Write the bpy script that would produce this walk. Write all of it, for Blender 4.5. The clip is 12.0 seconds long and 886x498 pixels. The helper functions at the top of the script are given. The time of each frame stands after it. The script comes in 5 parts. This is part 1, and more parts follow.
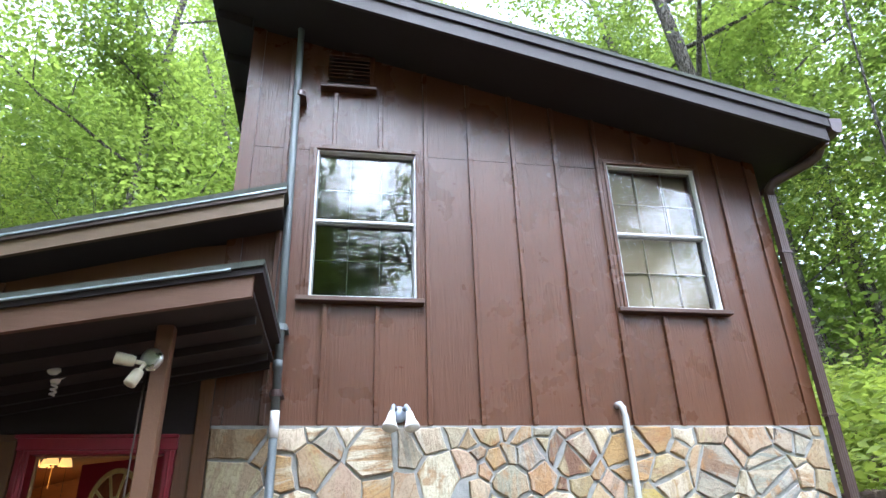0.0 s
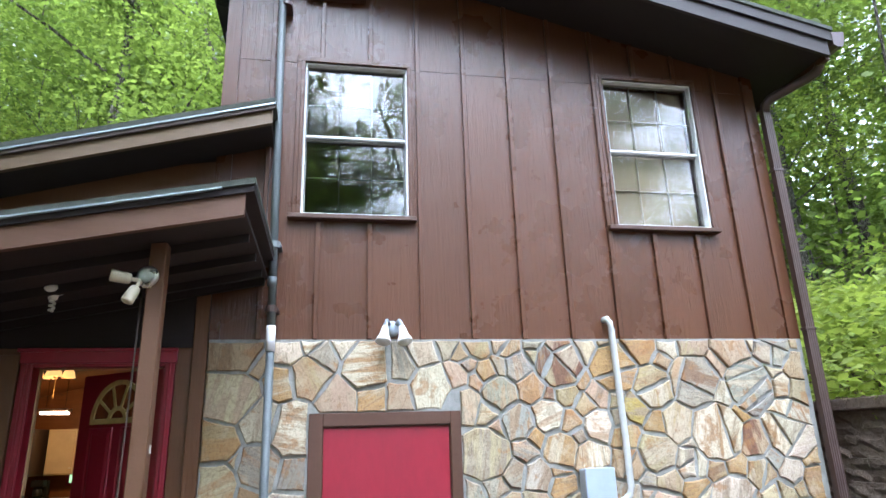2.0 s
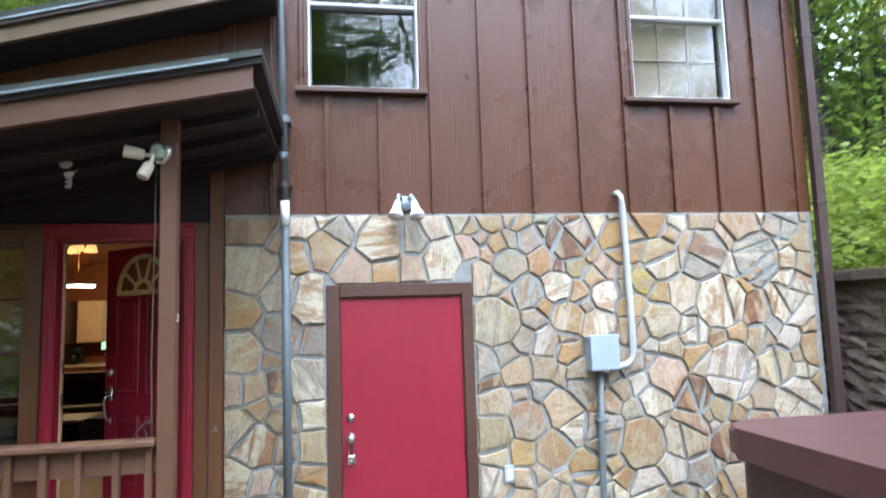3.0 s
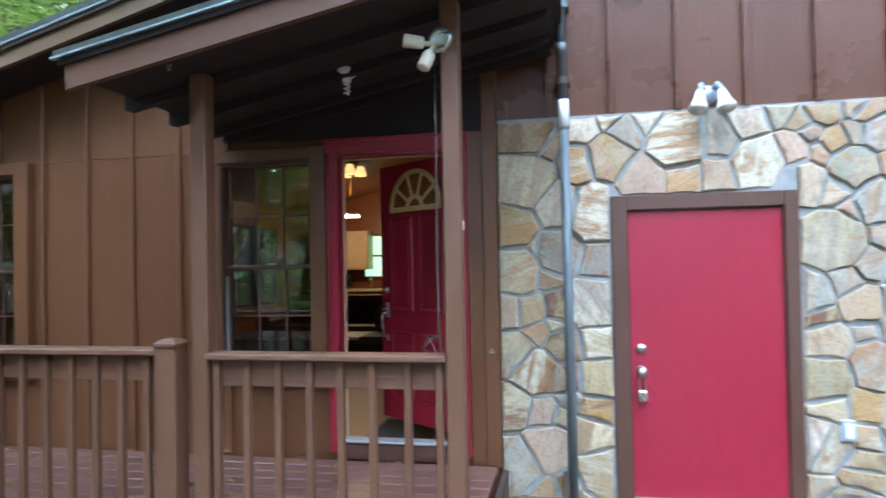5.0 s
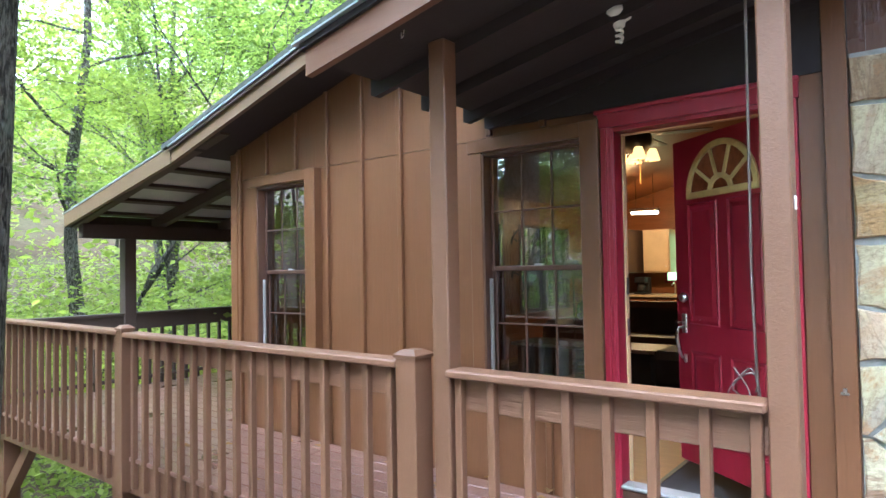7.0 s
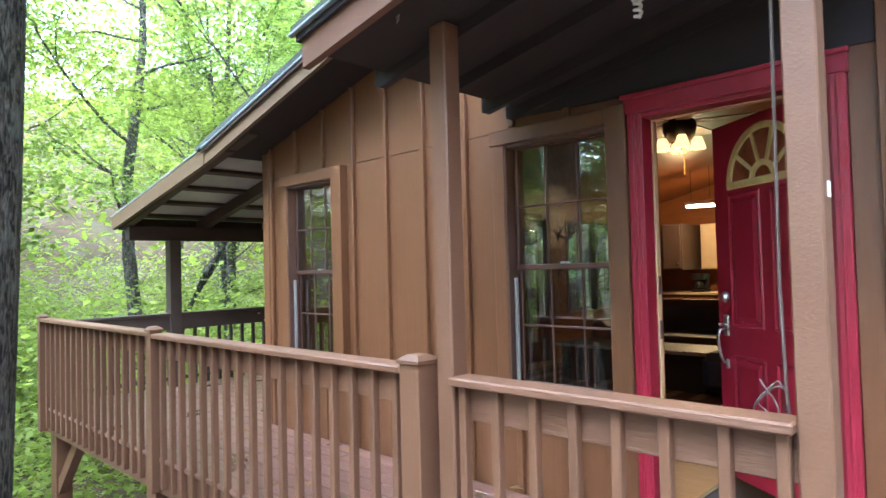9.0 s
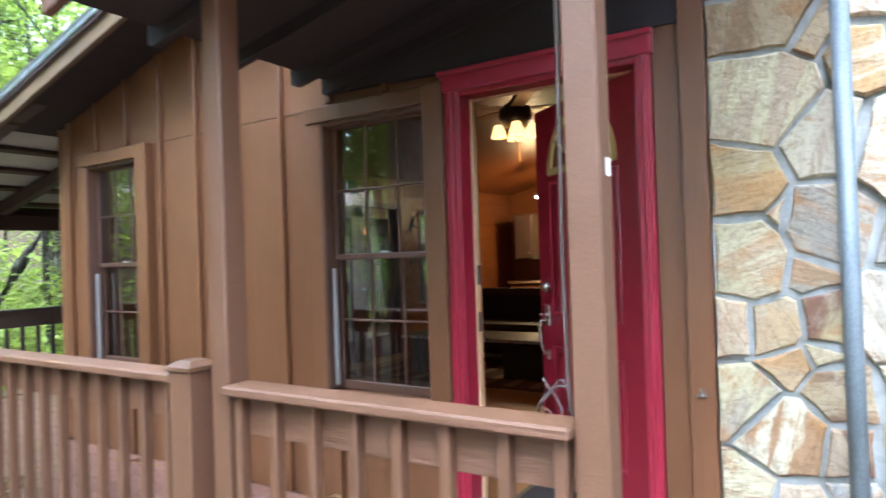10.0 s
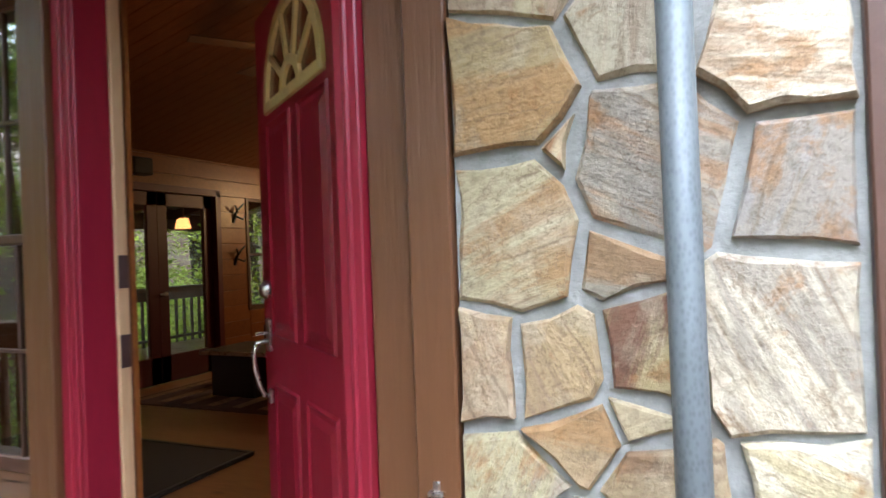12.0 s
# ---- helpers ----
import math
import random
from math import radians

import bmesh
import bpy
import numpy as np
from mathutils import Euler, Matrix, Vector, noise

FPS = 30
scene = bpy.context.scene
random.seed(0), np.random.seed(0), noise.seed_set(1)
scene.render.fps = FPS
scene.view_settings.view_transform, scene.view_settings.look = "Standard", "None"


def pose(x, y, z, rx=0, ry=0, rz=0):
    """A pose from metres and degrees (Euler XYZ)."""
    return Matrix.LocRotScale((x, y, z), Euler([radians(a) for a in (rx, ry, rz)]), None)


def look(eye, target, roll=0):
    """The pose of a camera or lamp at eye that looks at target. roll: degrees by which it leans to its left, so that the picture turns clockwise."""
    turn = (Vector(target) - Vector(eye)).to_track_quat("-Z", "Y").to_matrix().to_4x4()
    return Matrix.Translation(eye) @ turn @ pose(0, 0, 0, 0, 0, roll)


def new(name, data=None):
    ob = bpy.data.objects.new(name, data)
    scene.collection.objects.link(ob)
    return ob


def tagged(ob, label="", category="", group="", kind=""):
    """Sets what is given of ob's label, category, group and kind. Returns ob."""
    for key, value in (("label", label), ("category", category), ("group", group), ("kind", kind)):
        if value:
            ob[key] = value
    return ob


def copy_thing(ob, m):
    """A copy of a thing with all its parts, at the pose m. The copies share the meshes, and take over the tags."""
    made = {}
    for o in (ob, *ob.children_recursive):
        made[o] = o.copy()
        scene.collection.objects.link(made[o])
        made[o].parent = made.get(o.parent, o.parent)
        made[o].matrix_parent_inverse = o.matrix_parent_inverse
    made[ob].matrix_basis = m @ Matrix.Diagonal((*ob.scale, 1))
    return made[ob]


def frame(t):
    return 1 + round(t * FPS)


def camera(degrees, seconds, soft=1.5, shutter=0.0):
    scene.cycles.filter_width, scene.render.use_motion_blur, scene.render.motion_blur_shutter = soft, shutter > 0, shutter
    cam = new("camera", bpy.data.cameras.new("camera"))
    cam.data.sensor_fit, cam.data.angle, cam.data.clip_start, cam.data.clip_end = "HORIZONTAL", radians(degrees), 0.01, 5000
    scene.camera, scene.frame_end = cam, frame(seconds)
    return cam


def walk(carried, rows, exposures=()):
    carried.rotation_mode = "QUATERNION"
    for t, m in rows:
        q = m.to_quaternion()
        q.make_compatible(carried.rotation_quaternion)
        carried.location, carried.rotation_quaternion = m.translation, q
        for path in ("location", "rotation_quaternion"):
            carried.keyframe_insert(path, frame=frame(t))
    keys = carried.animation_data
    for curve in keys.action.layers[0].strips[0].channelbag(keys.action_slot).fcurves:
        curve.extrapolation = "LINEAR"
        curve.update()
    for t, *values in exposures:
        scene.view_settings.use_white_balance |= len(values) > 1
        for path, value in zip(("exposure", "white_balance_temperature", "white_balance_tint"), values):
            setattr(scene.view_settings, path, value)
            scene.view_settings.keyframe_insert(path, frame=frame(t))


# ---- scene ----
cam = camera(69.8, 12.0, shutter=0.4)
PATH = [
    (0, (0.47, 0.109, 1.734), (0.787, 1.898, 2.571), -1.7),
    (0.5, (0.514, 0.081, 1.718), (0.823, 1.871, 2.554), -1.6),
    (1, (0.507, 0.074, 1.726), (0.818, 1.871, 2.547), -1.5),
    (1.5, (0.473, 0.085, 1.733), (0.809, 1.923, 2.446), -1.7),
    (2, (0.466, 0.089, 1.746), (0.817, 1.968, 2.334), -1.8),
    (2.5, (0.46, 0.078, 1.744), (0.817, 1.984, 2.236), -1.7),
    (2.7, (0.452, 0.072, 1.752), (0.809, 2.007, 2.11), -1.8),
    (4.3, (0.299, 0.295, 1.578), (0.264, 2.295, 1.61), -1.1),
    (4.5, (0.198, 0.406, 1.595), (0.083, 2.403, 1.618), -1.0),
    (5, (0.066, 0.682, 1.59), (-0.322, 2.644, 1.626), -1.1),
    (5.5, (0.04, 0.981, 1.589), (-0.751, 2.817, 1.637), -1.5),
    (6, (0.054, 1.191, 1.585), (-1.143, 2.792, 1.653), -0.9),
    (6.5, (-0.011, 1.377, 1.57), (-1.239, 2.954, 1.625), -0.8),
    (7, (-0.084, 1.519, 1.569), (-1.319, 3.091, 1.632), -1.0),
    (8.8, (-0.051, 1.784, 1.581), (-1.429, 3.233, 1.639), -1.6),
    (9, (-0.017, 1.836, 1.573), (-1.396, 3.283, 1.633), -1.5),
    (9.5, (0.03, 1.985, 1.563), (-1.236, 3.532, 1.607), -1.8),
    (10, (0.045, 2.285, 1.556), (-1.024, 3.975, 1.576), -1.9),
    (10.5, (0.099, 2.624, 1.51), (-0.801, 4.411, 1.524), -2.3),
    (11, (0.182, 2.987, 1.512), (-0.644, 4.808, 1.525), -2.3),
    (11.5, (0.183, 3.382, 1.488), (-0.65, 5.2, 1.497), -2.1),
    (12, (0.114, 3.757, 1.47), (-0.686, 5.59, 1.484), -2.1),
]
EXPOSURES = [(0.0, 3.15, 5200, 12), (2.5, 3.1, 5100, 12), (4.5, 3.25, 4600, 9), (5.2, 3.3, 4600, 9), (6.1, 4.2, 4750, 9), (10.0, 4.28, 4850, 11), (11.0, 3.88, 5050, 13), (12.0, 3.9, 5300, 14)]
walk(cam, [(t, look(eye, target, roll)) for t, eye, target, roll in PATH], EXPOSURES)

# ---- world, sun, lights ----
world = bpy.data.worlds.new("overcast_sky")
scene.world = world
world.use_nodes = True
wn, wl = world.node_tree.nodes, world.node_tree.links
sky = wn.new("ShaderNodeTexSky")
sky.sky_type = 'NISHITA'
sky.sun_disc = False
sky.sun_elevation, sky.sun_rotation = radians(50), radians(180)
sky.air_density, sky.dust_density, sky.ozone_density = 1.0, 2.5, 0.8
hsv = wn.new("ShaderNodeHueSaturation")
hsv.inputs["Saturation"].default_value = 0.22
wl.new(sky.outputs[0], hsv.inputs["Color"])
wl.new(hsv.outputs[0], wn["Background"].inputs[0])
wn["Background"].inputs[1].default_value = 0.15

sun = new("sun", bpy.data.lights.new("sun", 'SUN'))
sun.data.energy, sun.data.angle, sun.data.color = 0.5, radians(70), (1.0, 0.97, 0.92)
sun.matrix_world = look((0, -13, 15.5), (0, 0, 0))


# ---- materials ----
def material(name, rough=0.6, metal=0.0):
    m = bpy.data.materials.new(name)
    m.use_nodes = True
    b = m.node_tree.nodes["Principled BSDF"]
    b.inputs["Roughness"].default_value, b.inputs["Metallic"].default_value = rough, metal
    return m, m.node_tree.nodes, m.node_tree.links, b


def coords(n, l, scale, kind="Object"):
    tc, mp = n.new("ShaderNodeTexCoord"), n.new("ShaderNodeMapping")
    mp.inputs["Scale"].default_value = scale
    l.new(tc.outputs[kind], mp.inputs[0])
    return mp.outputs[0]


def noise_tex(n, l, vec, scale, detail=4, rough=0.6, warp=0.0):
    t = n.new("ShaderNodeTexNoise")
    t.inputs["Scale"].default_value, t.inputs["Detail"].default_value = scale, detail
    t.inputs["Roughness"].default_value, t.inputs["Distortion"].default_value = rough, warp
    l.new(vec, t.inputs["Vector"])
    return t.outputs["Fac"]


def ramp(n, l, fac, stops):
    r = n.new("ShaderNodeValToRGB")
    while len(r.color_ramp.elements) < len(stops):
        r.color_ramp.elements.new(0.5)
    for e, (p, c) in zip(r.color_ramp.elements, stops):
        e.position, e.color = p, (*c, 1) if len(c) == 3 else c
    l.new(fac, r.inputs[0])
    return r.outputs[0]


def mix(n, l, fac, a, b, mode='MIX'):
    x = n.new("ShaderNodeMix")
    x.data_type, x.blend_type = 'RGBA', mode
    for sock, v in ((x.inputs[0], fac), (x.inputs[6], a), (x.inputs[7], b)):
        if isinstance(v, (int, float)):
            sock.default_value = v
        elif isinstance(v, tuple):
            sock.default_value = (*v, 1)
        else:
            l.new(v, sock)
    return x.outputs[2]


def bump(n, l, b, height, strength=0.3, dist=0.01):
    u = n.new("ShaderNodeBump")
    u.inputs["Strength"].default_value, u.inputs["Distance"].default_value = strength, dist
    l.new(height, u.inputs["Height"])
    l.new(u.outputs[0], b.inputs["Normal"])


def rough_range(n, l, b, fac, lo, hi):
    mr = n.new("ShaderNodeMapRange")
    mr.inputs["To Min"].default_value, mr.inputs["To Max"].default_value = lo, hi
    l.new(fac, mr.inputs[0])
    l.new(mr.outputs[0], b.inputs["Roughness"])


def scaled(c, k):
    return tuple(min(1.0, v * k) for v in c)


def painted_wood(name, col, rough=0.45, grain=(14, 14, 1.2), vary=0.25, depth=0.35, wear=0.0, kind="Object"):
    """Paint over timber: long grain, a mottled sheen, chips where worn."""
    m, n, l, b = material(name, rough)
    v = coords(n, l, grain, kind)
    g = noise_tex(n, l, v, 3.0, 6, 0.65, 0.6)
    blot = noise_tex(n, l, coords(n, l, (1, 1, 1), kind), 1.7, 5)
    info = n.new("ShaderNodeObjectInfo")
    c = ramp(n, l, blot, [(0.25, scaled(col, 1 - vary)), (0.75, scaled(col, 1 + vary))])
    c = mix(n, l, 0.35, c, ramp(n, l, g, [(0.3, scaled(col, 0.6)), (0.7, scaled(col, 1.35))]))
    c = mix(n, l, 0.5, c, ramp(n, l, info.outputs["Random"], [(0, scaled(col, 0.85)), (1, scaled(col, 1.18))]))
    if wear:
        chip = noise_tex(n, l, coords(n, l, (1, 1, 1), kind), 38, 3, 0.5)
        c = mix(n, l, ramp(n, l, chip, [(1 - wear, (0, 0, 0)), (1 - wear + 0.03, (1, 1, 1))]), c, (0.42, 0.34, 0.27))
    l.new(c, b.inputs["Base Color"])
    rough_range(n, l, b, blot, rough - 0.12, rough + 0.15)
    bump(n, l, b, g, depth, 0.006)
    return m


def flat_paint(name, col, rough=0.5, metal=0.0, vary=0.12, scale=6, depth=0.08):
    m, n, l, b = material(name, rough, metal)
    f = noise_tex(n, l, coords(n, l, (1, 1, 1)), scale, 6)
    l.new(ramp(n, l, f, [(0.25, scaled(col, 1 - vary)), (0.75, scaled(col, 1 + vary))]), b.inputs["Base Color"])
    rough_range(n, l, b, f, max(0.02, rough - 0.08), rough + 0.1)
    bump(n, l, b, noise_tex(n, l, coords(n, l, (1, 1, 1)), scale * 14, 3), depth, 0.003)
    return m


def glow(name, col, strength):
    m, n, l, b = material(name)
    b.inputs["Base Color"].default_value = (*col, 1)
    b.inputs["Emission Color"].default_value = (*col, 1)
    b.inputs["Emission Strength"].default_value = strength
    return m


SIDING = painted_wood("red_brown_plywood_siding", (0.086, 0.0335, 0.0145), 0.27, (16, 16, 1.1), 0.28, 0.9, 0.13)
HOUSE = painted_wood("brown_painted_siding", (0.118, 0.0495, 0.018), 0.36, (16, 16, 1.1), 0.2, 0.5, 0.12)
TRIM = painted_wood("brown_painted_trim", (0.072, 0.032, 0.017), 0.45, (10, 10, 10), 0.2, 0.25)
RAIL = painted_wood("brown_painted_rail", (0.115, 0.053, 0.024), 0.52, (30, 6, 30), 0.15, 0.4, 0.17)
RAILX = painted_wood("brown_painted_rail_cap", (0.14, 0.066, 0.032), 0.52, (2, 22, 22), 0.15, 0.8, 0.17)
FASCIA = painted_wood("brown_painted_fascia", (0.119, 0.056, 0.028), 0.52, (1.5, 16, 16), 0.2, 0.3, 0.2)
RAKE = painted_wood("tan_brown_painted_rake", (0.135, 0.085, 0.04), 0.5, (1.5, 16, 16), 0.2, 0.3)
# dark brown undersides, darkened further to put the eaves' shade into the colour
SOFFIT = painted_wood("shaded_dark_brown_soffit", (0.016, 0.011, 0.011), 0.8, (2, 14, 14), 0.25, 0.3)
DECK = painted_wood("red_brown_deck_paint", (0.15, 0.073, 0.05), 0.3, (1.2, 20, 20), 0.25, 0.5, 0.15)
ROOFEDGE = painted_wood("dark_weathered_fascia", (0.026, 0.019, 0.016), 0.6, (1.5, 14, 14), 0.3, 0.3)
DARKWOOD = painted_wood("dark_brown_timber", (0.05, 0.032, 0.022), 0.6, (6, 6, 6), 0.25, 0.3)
RED = painted_wood("red_door_paint", (0.225, 0.010, 0.024), 0.36, (6, 6, 2), 0.12, 0.12)
MAROON = painted_wood("dark_maroon_door_paint", (0.075, 0.008, 0.012), 0.45, (6, 6, 2), 0.12, 0.12)
GOLD = flat_paint("yellowed_brass_trim", (0.50, 0.38, 0.13), 0.5, 0.0, 0.2, 20)
STEEL = flat_paint("brushed_nickel", (0.62, 0.60, 0.57), 0.28, 1.0, 0.1, 30)
ALU = flat_paint("white_aluminium_frame", (0.72, 0.72, 0.70), 0.4, 0.0, 0.08, 10)
WHITE = flat_paint("white_plastic", (0.74, 0.73, 0.68), 0.45, 0.0, 0.06, 10)
CREAM = flat_paint("aged_cream_plastic", (0.62, 0.56, 0.42), 0.45, 0.0, 0.12, 14)
GREYBOX = flat_paint("grey_painted_steel", (0.33, 0.38, 0.44), 0.4, 0.1, 0.08, 8)
PVC = flat_paint("grey_plastic_conduit", (0.43, 0.43, 0.40), 0.45, 0.0, 0.1, 12)
BROWNMETAL = flat_paint("brown_coated_aluminium", (0.06, 0.036, 0.030), 0.32, 0.1, 0.15, 8)
BLACK = flat_paint("black_plastic", (0.015, 0.014, 0.014), 0.4)
TIN = flat_paint("grey_metal_roof_sheet", (0.42, 0.43, 0.40), 0.5, 0.2, 0.25, 2)
DRIP = flat_paint("galvanised_drip_edge", (0.42, 0.48, 0.50), 0.35, 0.6, 0.15, 8)
SHINGLE = flat_paint("grey_green_asphalt_shingle", (0.06, 0.066, 0.05), 0.9, 0.0, 0.4, 25, 0.5)
CABLE = flat_paint("brown_electric_cord", (0.095, 0.068, 0.057), 0.5)
LINEN = flat_paint("beige_window_blind", (0.20, 0.155, 0.095), 0.8, 0.0, 0.12, 3)
DRAPE = flat_paint("tan_glazing_bar", (0.30, 0.25, 0.18), 0.6)
COUCH = flat_paint("black_brown_leather", (0.012, 0.008, 0.008), 0.45, 0.0, 0.35, 5)
NAVY = flat_paint("dark_blue_upholstery", (0.016, 0.022, 0.04), 0.7, 0.0, 0.3, 5)
CABINET = flat_paint("pale_maple_cabinet", (0.50, 0.38, 0.23), 0.45, 0.0, 0.12, 3)
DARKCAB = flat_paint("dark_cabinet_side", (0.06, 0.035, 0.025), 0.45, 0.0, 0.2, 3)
COUNTER = flat_paint("cream_counter_laminate", (0.55, 0.46, 0.34), 0.35, 0.0, 0.12, 14)
VINYL = flat_paint("maroon_vinyl_cover", (0.11, 0.05, 0.045), 0.45, 0.0, 0.15, 4)
RUBBER = flat_paint("dark_rubber_mat", (0.03, 0.027, 0.025), 0.75, 0.0, 0.3, 30)
MUNTIN = flat_paint("grey_glazing_bar", (0.22, 0.21, 0.19), 0.5)
SHADE = glow("lit_amber_glass_shade", (1.0, 0.50, 0.12), 0.16)
TUBE = glow("lit_fluorescent_tube", (1.0, 0.93, 0.75), 2.0)
ORANGE = glow("lit_orange_shade", (1.0, 0.28, 0.06), 0.25)


def galvanised():
    m, n, l, b = material("galvanised_steel_pipe", 0.5, 0.2)
    v = n.new("ShaderNodeTexVoronoi")
    v.inputs["Scale"].default_value = 130
    l.new(coords(n, l, (1, 1, 0.6)), v.inputs["Vector"])
    f = noise_tex(n, l, coords(n, l, (1, 1, 0.4)), 9, 5)
    c = ramp(n, l, v.outputs["Distance"], [(0.0, (0.07, 0.082, 0.083)), (0.6, (0.15, 0.168, 0.168))])
    c = mix(n, l, 0.5, c, ramp(n, l, f, [(0.3, (0.07, 0.083, 0.085)), (0.7, (0.18, 0.20, 0.2))]))
    l.new(c, b.inputs["Base Color"])
    rough_range(n, l, b, f, 0.45, 0.65)
    bump(n, l, b, f, 0.2, 0.003)
    return m


def stone_material():
    m, n, l, b = material("tennessee_fieldstone", 0.75)
    info = n.new("ShaderNodeObjectInfo")
    r = info.outputs["Random"]
    base = info.outputs["Color"]
    off = n.new("ShaderNodeVectorMath")
    off.operation = 'ADD'
    cmb = n.new("ShaderNodeCombineXYZ")
    k = n.new("ShaderNodeMath")
    k.operation, k.inputs[1].default_value = 'MULTIPLY', 57.0
    l.new(r, k.inputs[0])
    for i in range(3):
        l.new(k.outputs[0], cmb.inputs[i])
    l.new(coords(n, l, (1, 1, 1)), off.inputs[0])
    l.new(cmb.outputs[0], off.inputs[1])
    st = n.new("ShaderNodeMapping")
    st.inputs["Scale"].default_value = (1.0, 1.0, 0.13)
    l.new(off.outputs[0], st.inputs[0])
    wn2 = n.new("ShaderNodeTexWhiteNoise")
    wn2.noise_dimensions = '1D'
    l.new(k.outputs[0], wn2.inputs["W"])
    second = ramp(n, l, wn2.outputs["Value"], [(0.0, (0.42, 0.22, 0.085)), (0.3, (0.78, 0.75, 0.68)), (0.5, (0.50, 0.30, 0.12)), (0.68, (0.42, 0.41, 0.40)), (0.82, (0.66, 0.60, 0.36)), (1.0, (0.24, 0.11, 0.065))])
    band = noise_tex(n, l, st.outputs[0], 11, 7, 0.62, 0.35)
    thin = noise_tex(n, l, st.outputs[0], 38, 6, 0.65, 0.25)
    blot = noise_tex(n, l, off.outputs[0], 6.0, 7, 0.66, 0.3)
    fine = noise_tex(n, l, off.outputs[0], 48, 7, 0.72)
    c = mix(n, l, ramp(n, l, band, [(0.48, (0, 0, 0)), (0.55, (0.85, 0.85, 0.85))]), base, second)
    c = mix(n, l, ramp(n, l, blot, [(0.52, (0, 0, 0)), (0.62, (0.45, 0.45, 0.45))]), c, (0.74, 0.70, 0.60))
    c = mix(n, l, ramp(n, l, blot, [(0.36, (0.7, 0.7, 0.7)), (0.43, (0, 0, 0))]), c, (0.46, 0.25, 0.085))
    c = mix(n, l, ramp(n, l, thin, [(0.34, (0.45, 0.45, 0.45)), (0.46, (0, 0, 0))]), c, (0.34, 0.27, 0.18))
    c = mix(n, l, 0.55, c, ramp(n, l, fine, [(0.32, (0.4, 0.38, 0.35)), (0.52, (1.0, 1.0, 1.0))]), 'MULTIPLY')
    crack = n.new("ShaderNodeTexVoronoi")
    crack.feature, crack.inputs["Scale"].default_value = 'DISTANCE_TO_EDGE', 13.0
    l.new(mix(n, l, 0.22, st.outputs[0], blot), crack.inputs["Vector"])
    c = mix(n, l, ramp(n, l, crack.outputs["Distance"], [(0.0, (0.55, 0.55, 0.55)), (0.035, (0, 0, 0))]), c, (0.22, 0.16, 0.10))
    c = mix(n, l, 1.0, c, (0.60, 0.535, 0.42), 'MULTIPLY')
    l.new(c, b.inputs["Base Color"])
    h = n.new("ShaderNodeMath")
    h.operation = 'ADD'
    l.new(fine, h.inputs[0])
    l.new(thin, h.inputs[1])
    bump(n, l, b, h.outputs[0], 0.8, 0.009)
    return m


def mortar_material():
    m, n, l, b = material("grey_mortar", 0.9)
    f = noise_tex(n, l, coords(n, l, (1, 1, 1)), 14, 7, 0.65)
    l.new(ramp(n, l, f, [(0.3, (0.19, 0.192, 0.175)), (0.7, (0.31, 0.308, 0.28))]), b.inputs["Base Color"])
    bump(n, l, b, noise_tex(n, l, coords(n, l, (1, 1, 1)), 60, 5), 0.6, 0.008)
    return m


def block_material():
    m, n, l, b = material("tan_split_face_block", 0.92)
    info = n.new("ShaderNodeObjectInfo")
    f = noise_tex(n, l, coords(n, l, (1, 1, 1)), 22, 7, 0.7)
    c = ramp(n, l, f, [(0.3, (0.11, 0.075, 0.05)), (0.7, (0.27, 0.20, 0.14))])
    c = mix(n, l, 0.4, c, ramp(n, l, info.outputs["Random"], [(0, (0.12, 0.085, 0.06)), (1, (0.28, 0.22, 0.16))]))
    l.new(c, b.inputs["Base Color"])
    bump(n, l, b, f, 1.0, 0.03)
    return m


def bark_material():
    m, n, l, b = material("grey_furrowed_bark", 0.9)
    f = noise_tex(n, l, coords(n, l, (15, 15, 3.0)), 4.0, 9, 0.6, 1.0)
    li = noise_tex(n, l, coords(n, l, (1, 1, 1)), 4.0, 6, 0.6)
    c = ramp(n, l, f, [(0.36, (0.022, 0.019, 0.015)), (0.46, (0.07, 0.061, 0.048)), (0.55, (0.16, 0.142, 0.116)), (0.7, (0.27, 0.245, 0.205))])
    c = mix(n, l, ramp(n, l, li, [(0.58, (0, 0, 0)), (0.66, (0.5, 0.5, 0.5))]), c, (0.24, 0.25, 0.21))
    l.new(c, b.inputs["Base Color"])
    b.inputs["Specular IOR Level"].default_value = 0.12
    bump(n, l, b, f, 1.0, 0.09)
    return m


def leaf_material(name, dark, light):
    """Thin leaves: colour by leaf, light passes through the blade."""
    m, n, l, b = material(name, 0.5)
    geo = n.new("ShaderNodeNewGeometry")
    c = ramp(n, l, geo.outputs["Random Per Island"], [(0.0, dark), (0.55, tuple((a + z) / 2 for a, z in zip(dark, light))), (1.0, light)])
    big = noise_tex(n, l, coords(n, l, (1, 1, 1)), 0.5, 3)
    c = mix(n, l, ramp(n, l, big, [(0.35, (0, 0, 0)), (0.65, (0.6, 0.6, 0.6))]), c, light)
    l.new(c, b.inputs["Base Color"])
    b.inputs["Specular IOR Level"].default_value = 0.3
    tr = n.new("ShaderNodeBsdfTranslucent")
    l.new(mix(n, l, 1.0, c, (1.35, 1.35, 0.75), 'MULTIPLY'), tr.inputs[0])
    sh = n.new("ShaderNodeMixShader")
    sh.inputs[0].default_value = 0.6
    l.new(b.outputs[0], sh.inputs[1])
    l.new(tr.outputs[0], sh.inputs[2])
    l.new(sh.outputs[0], n["Material Output"].inputs[0])
    return m


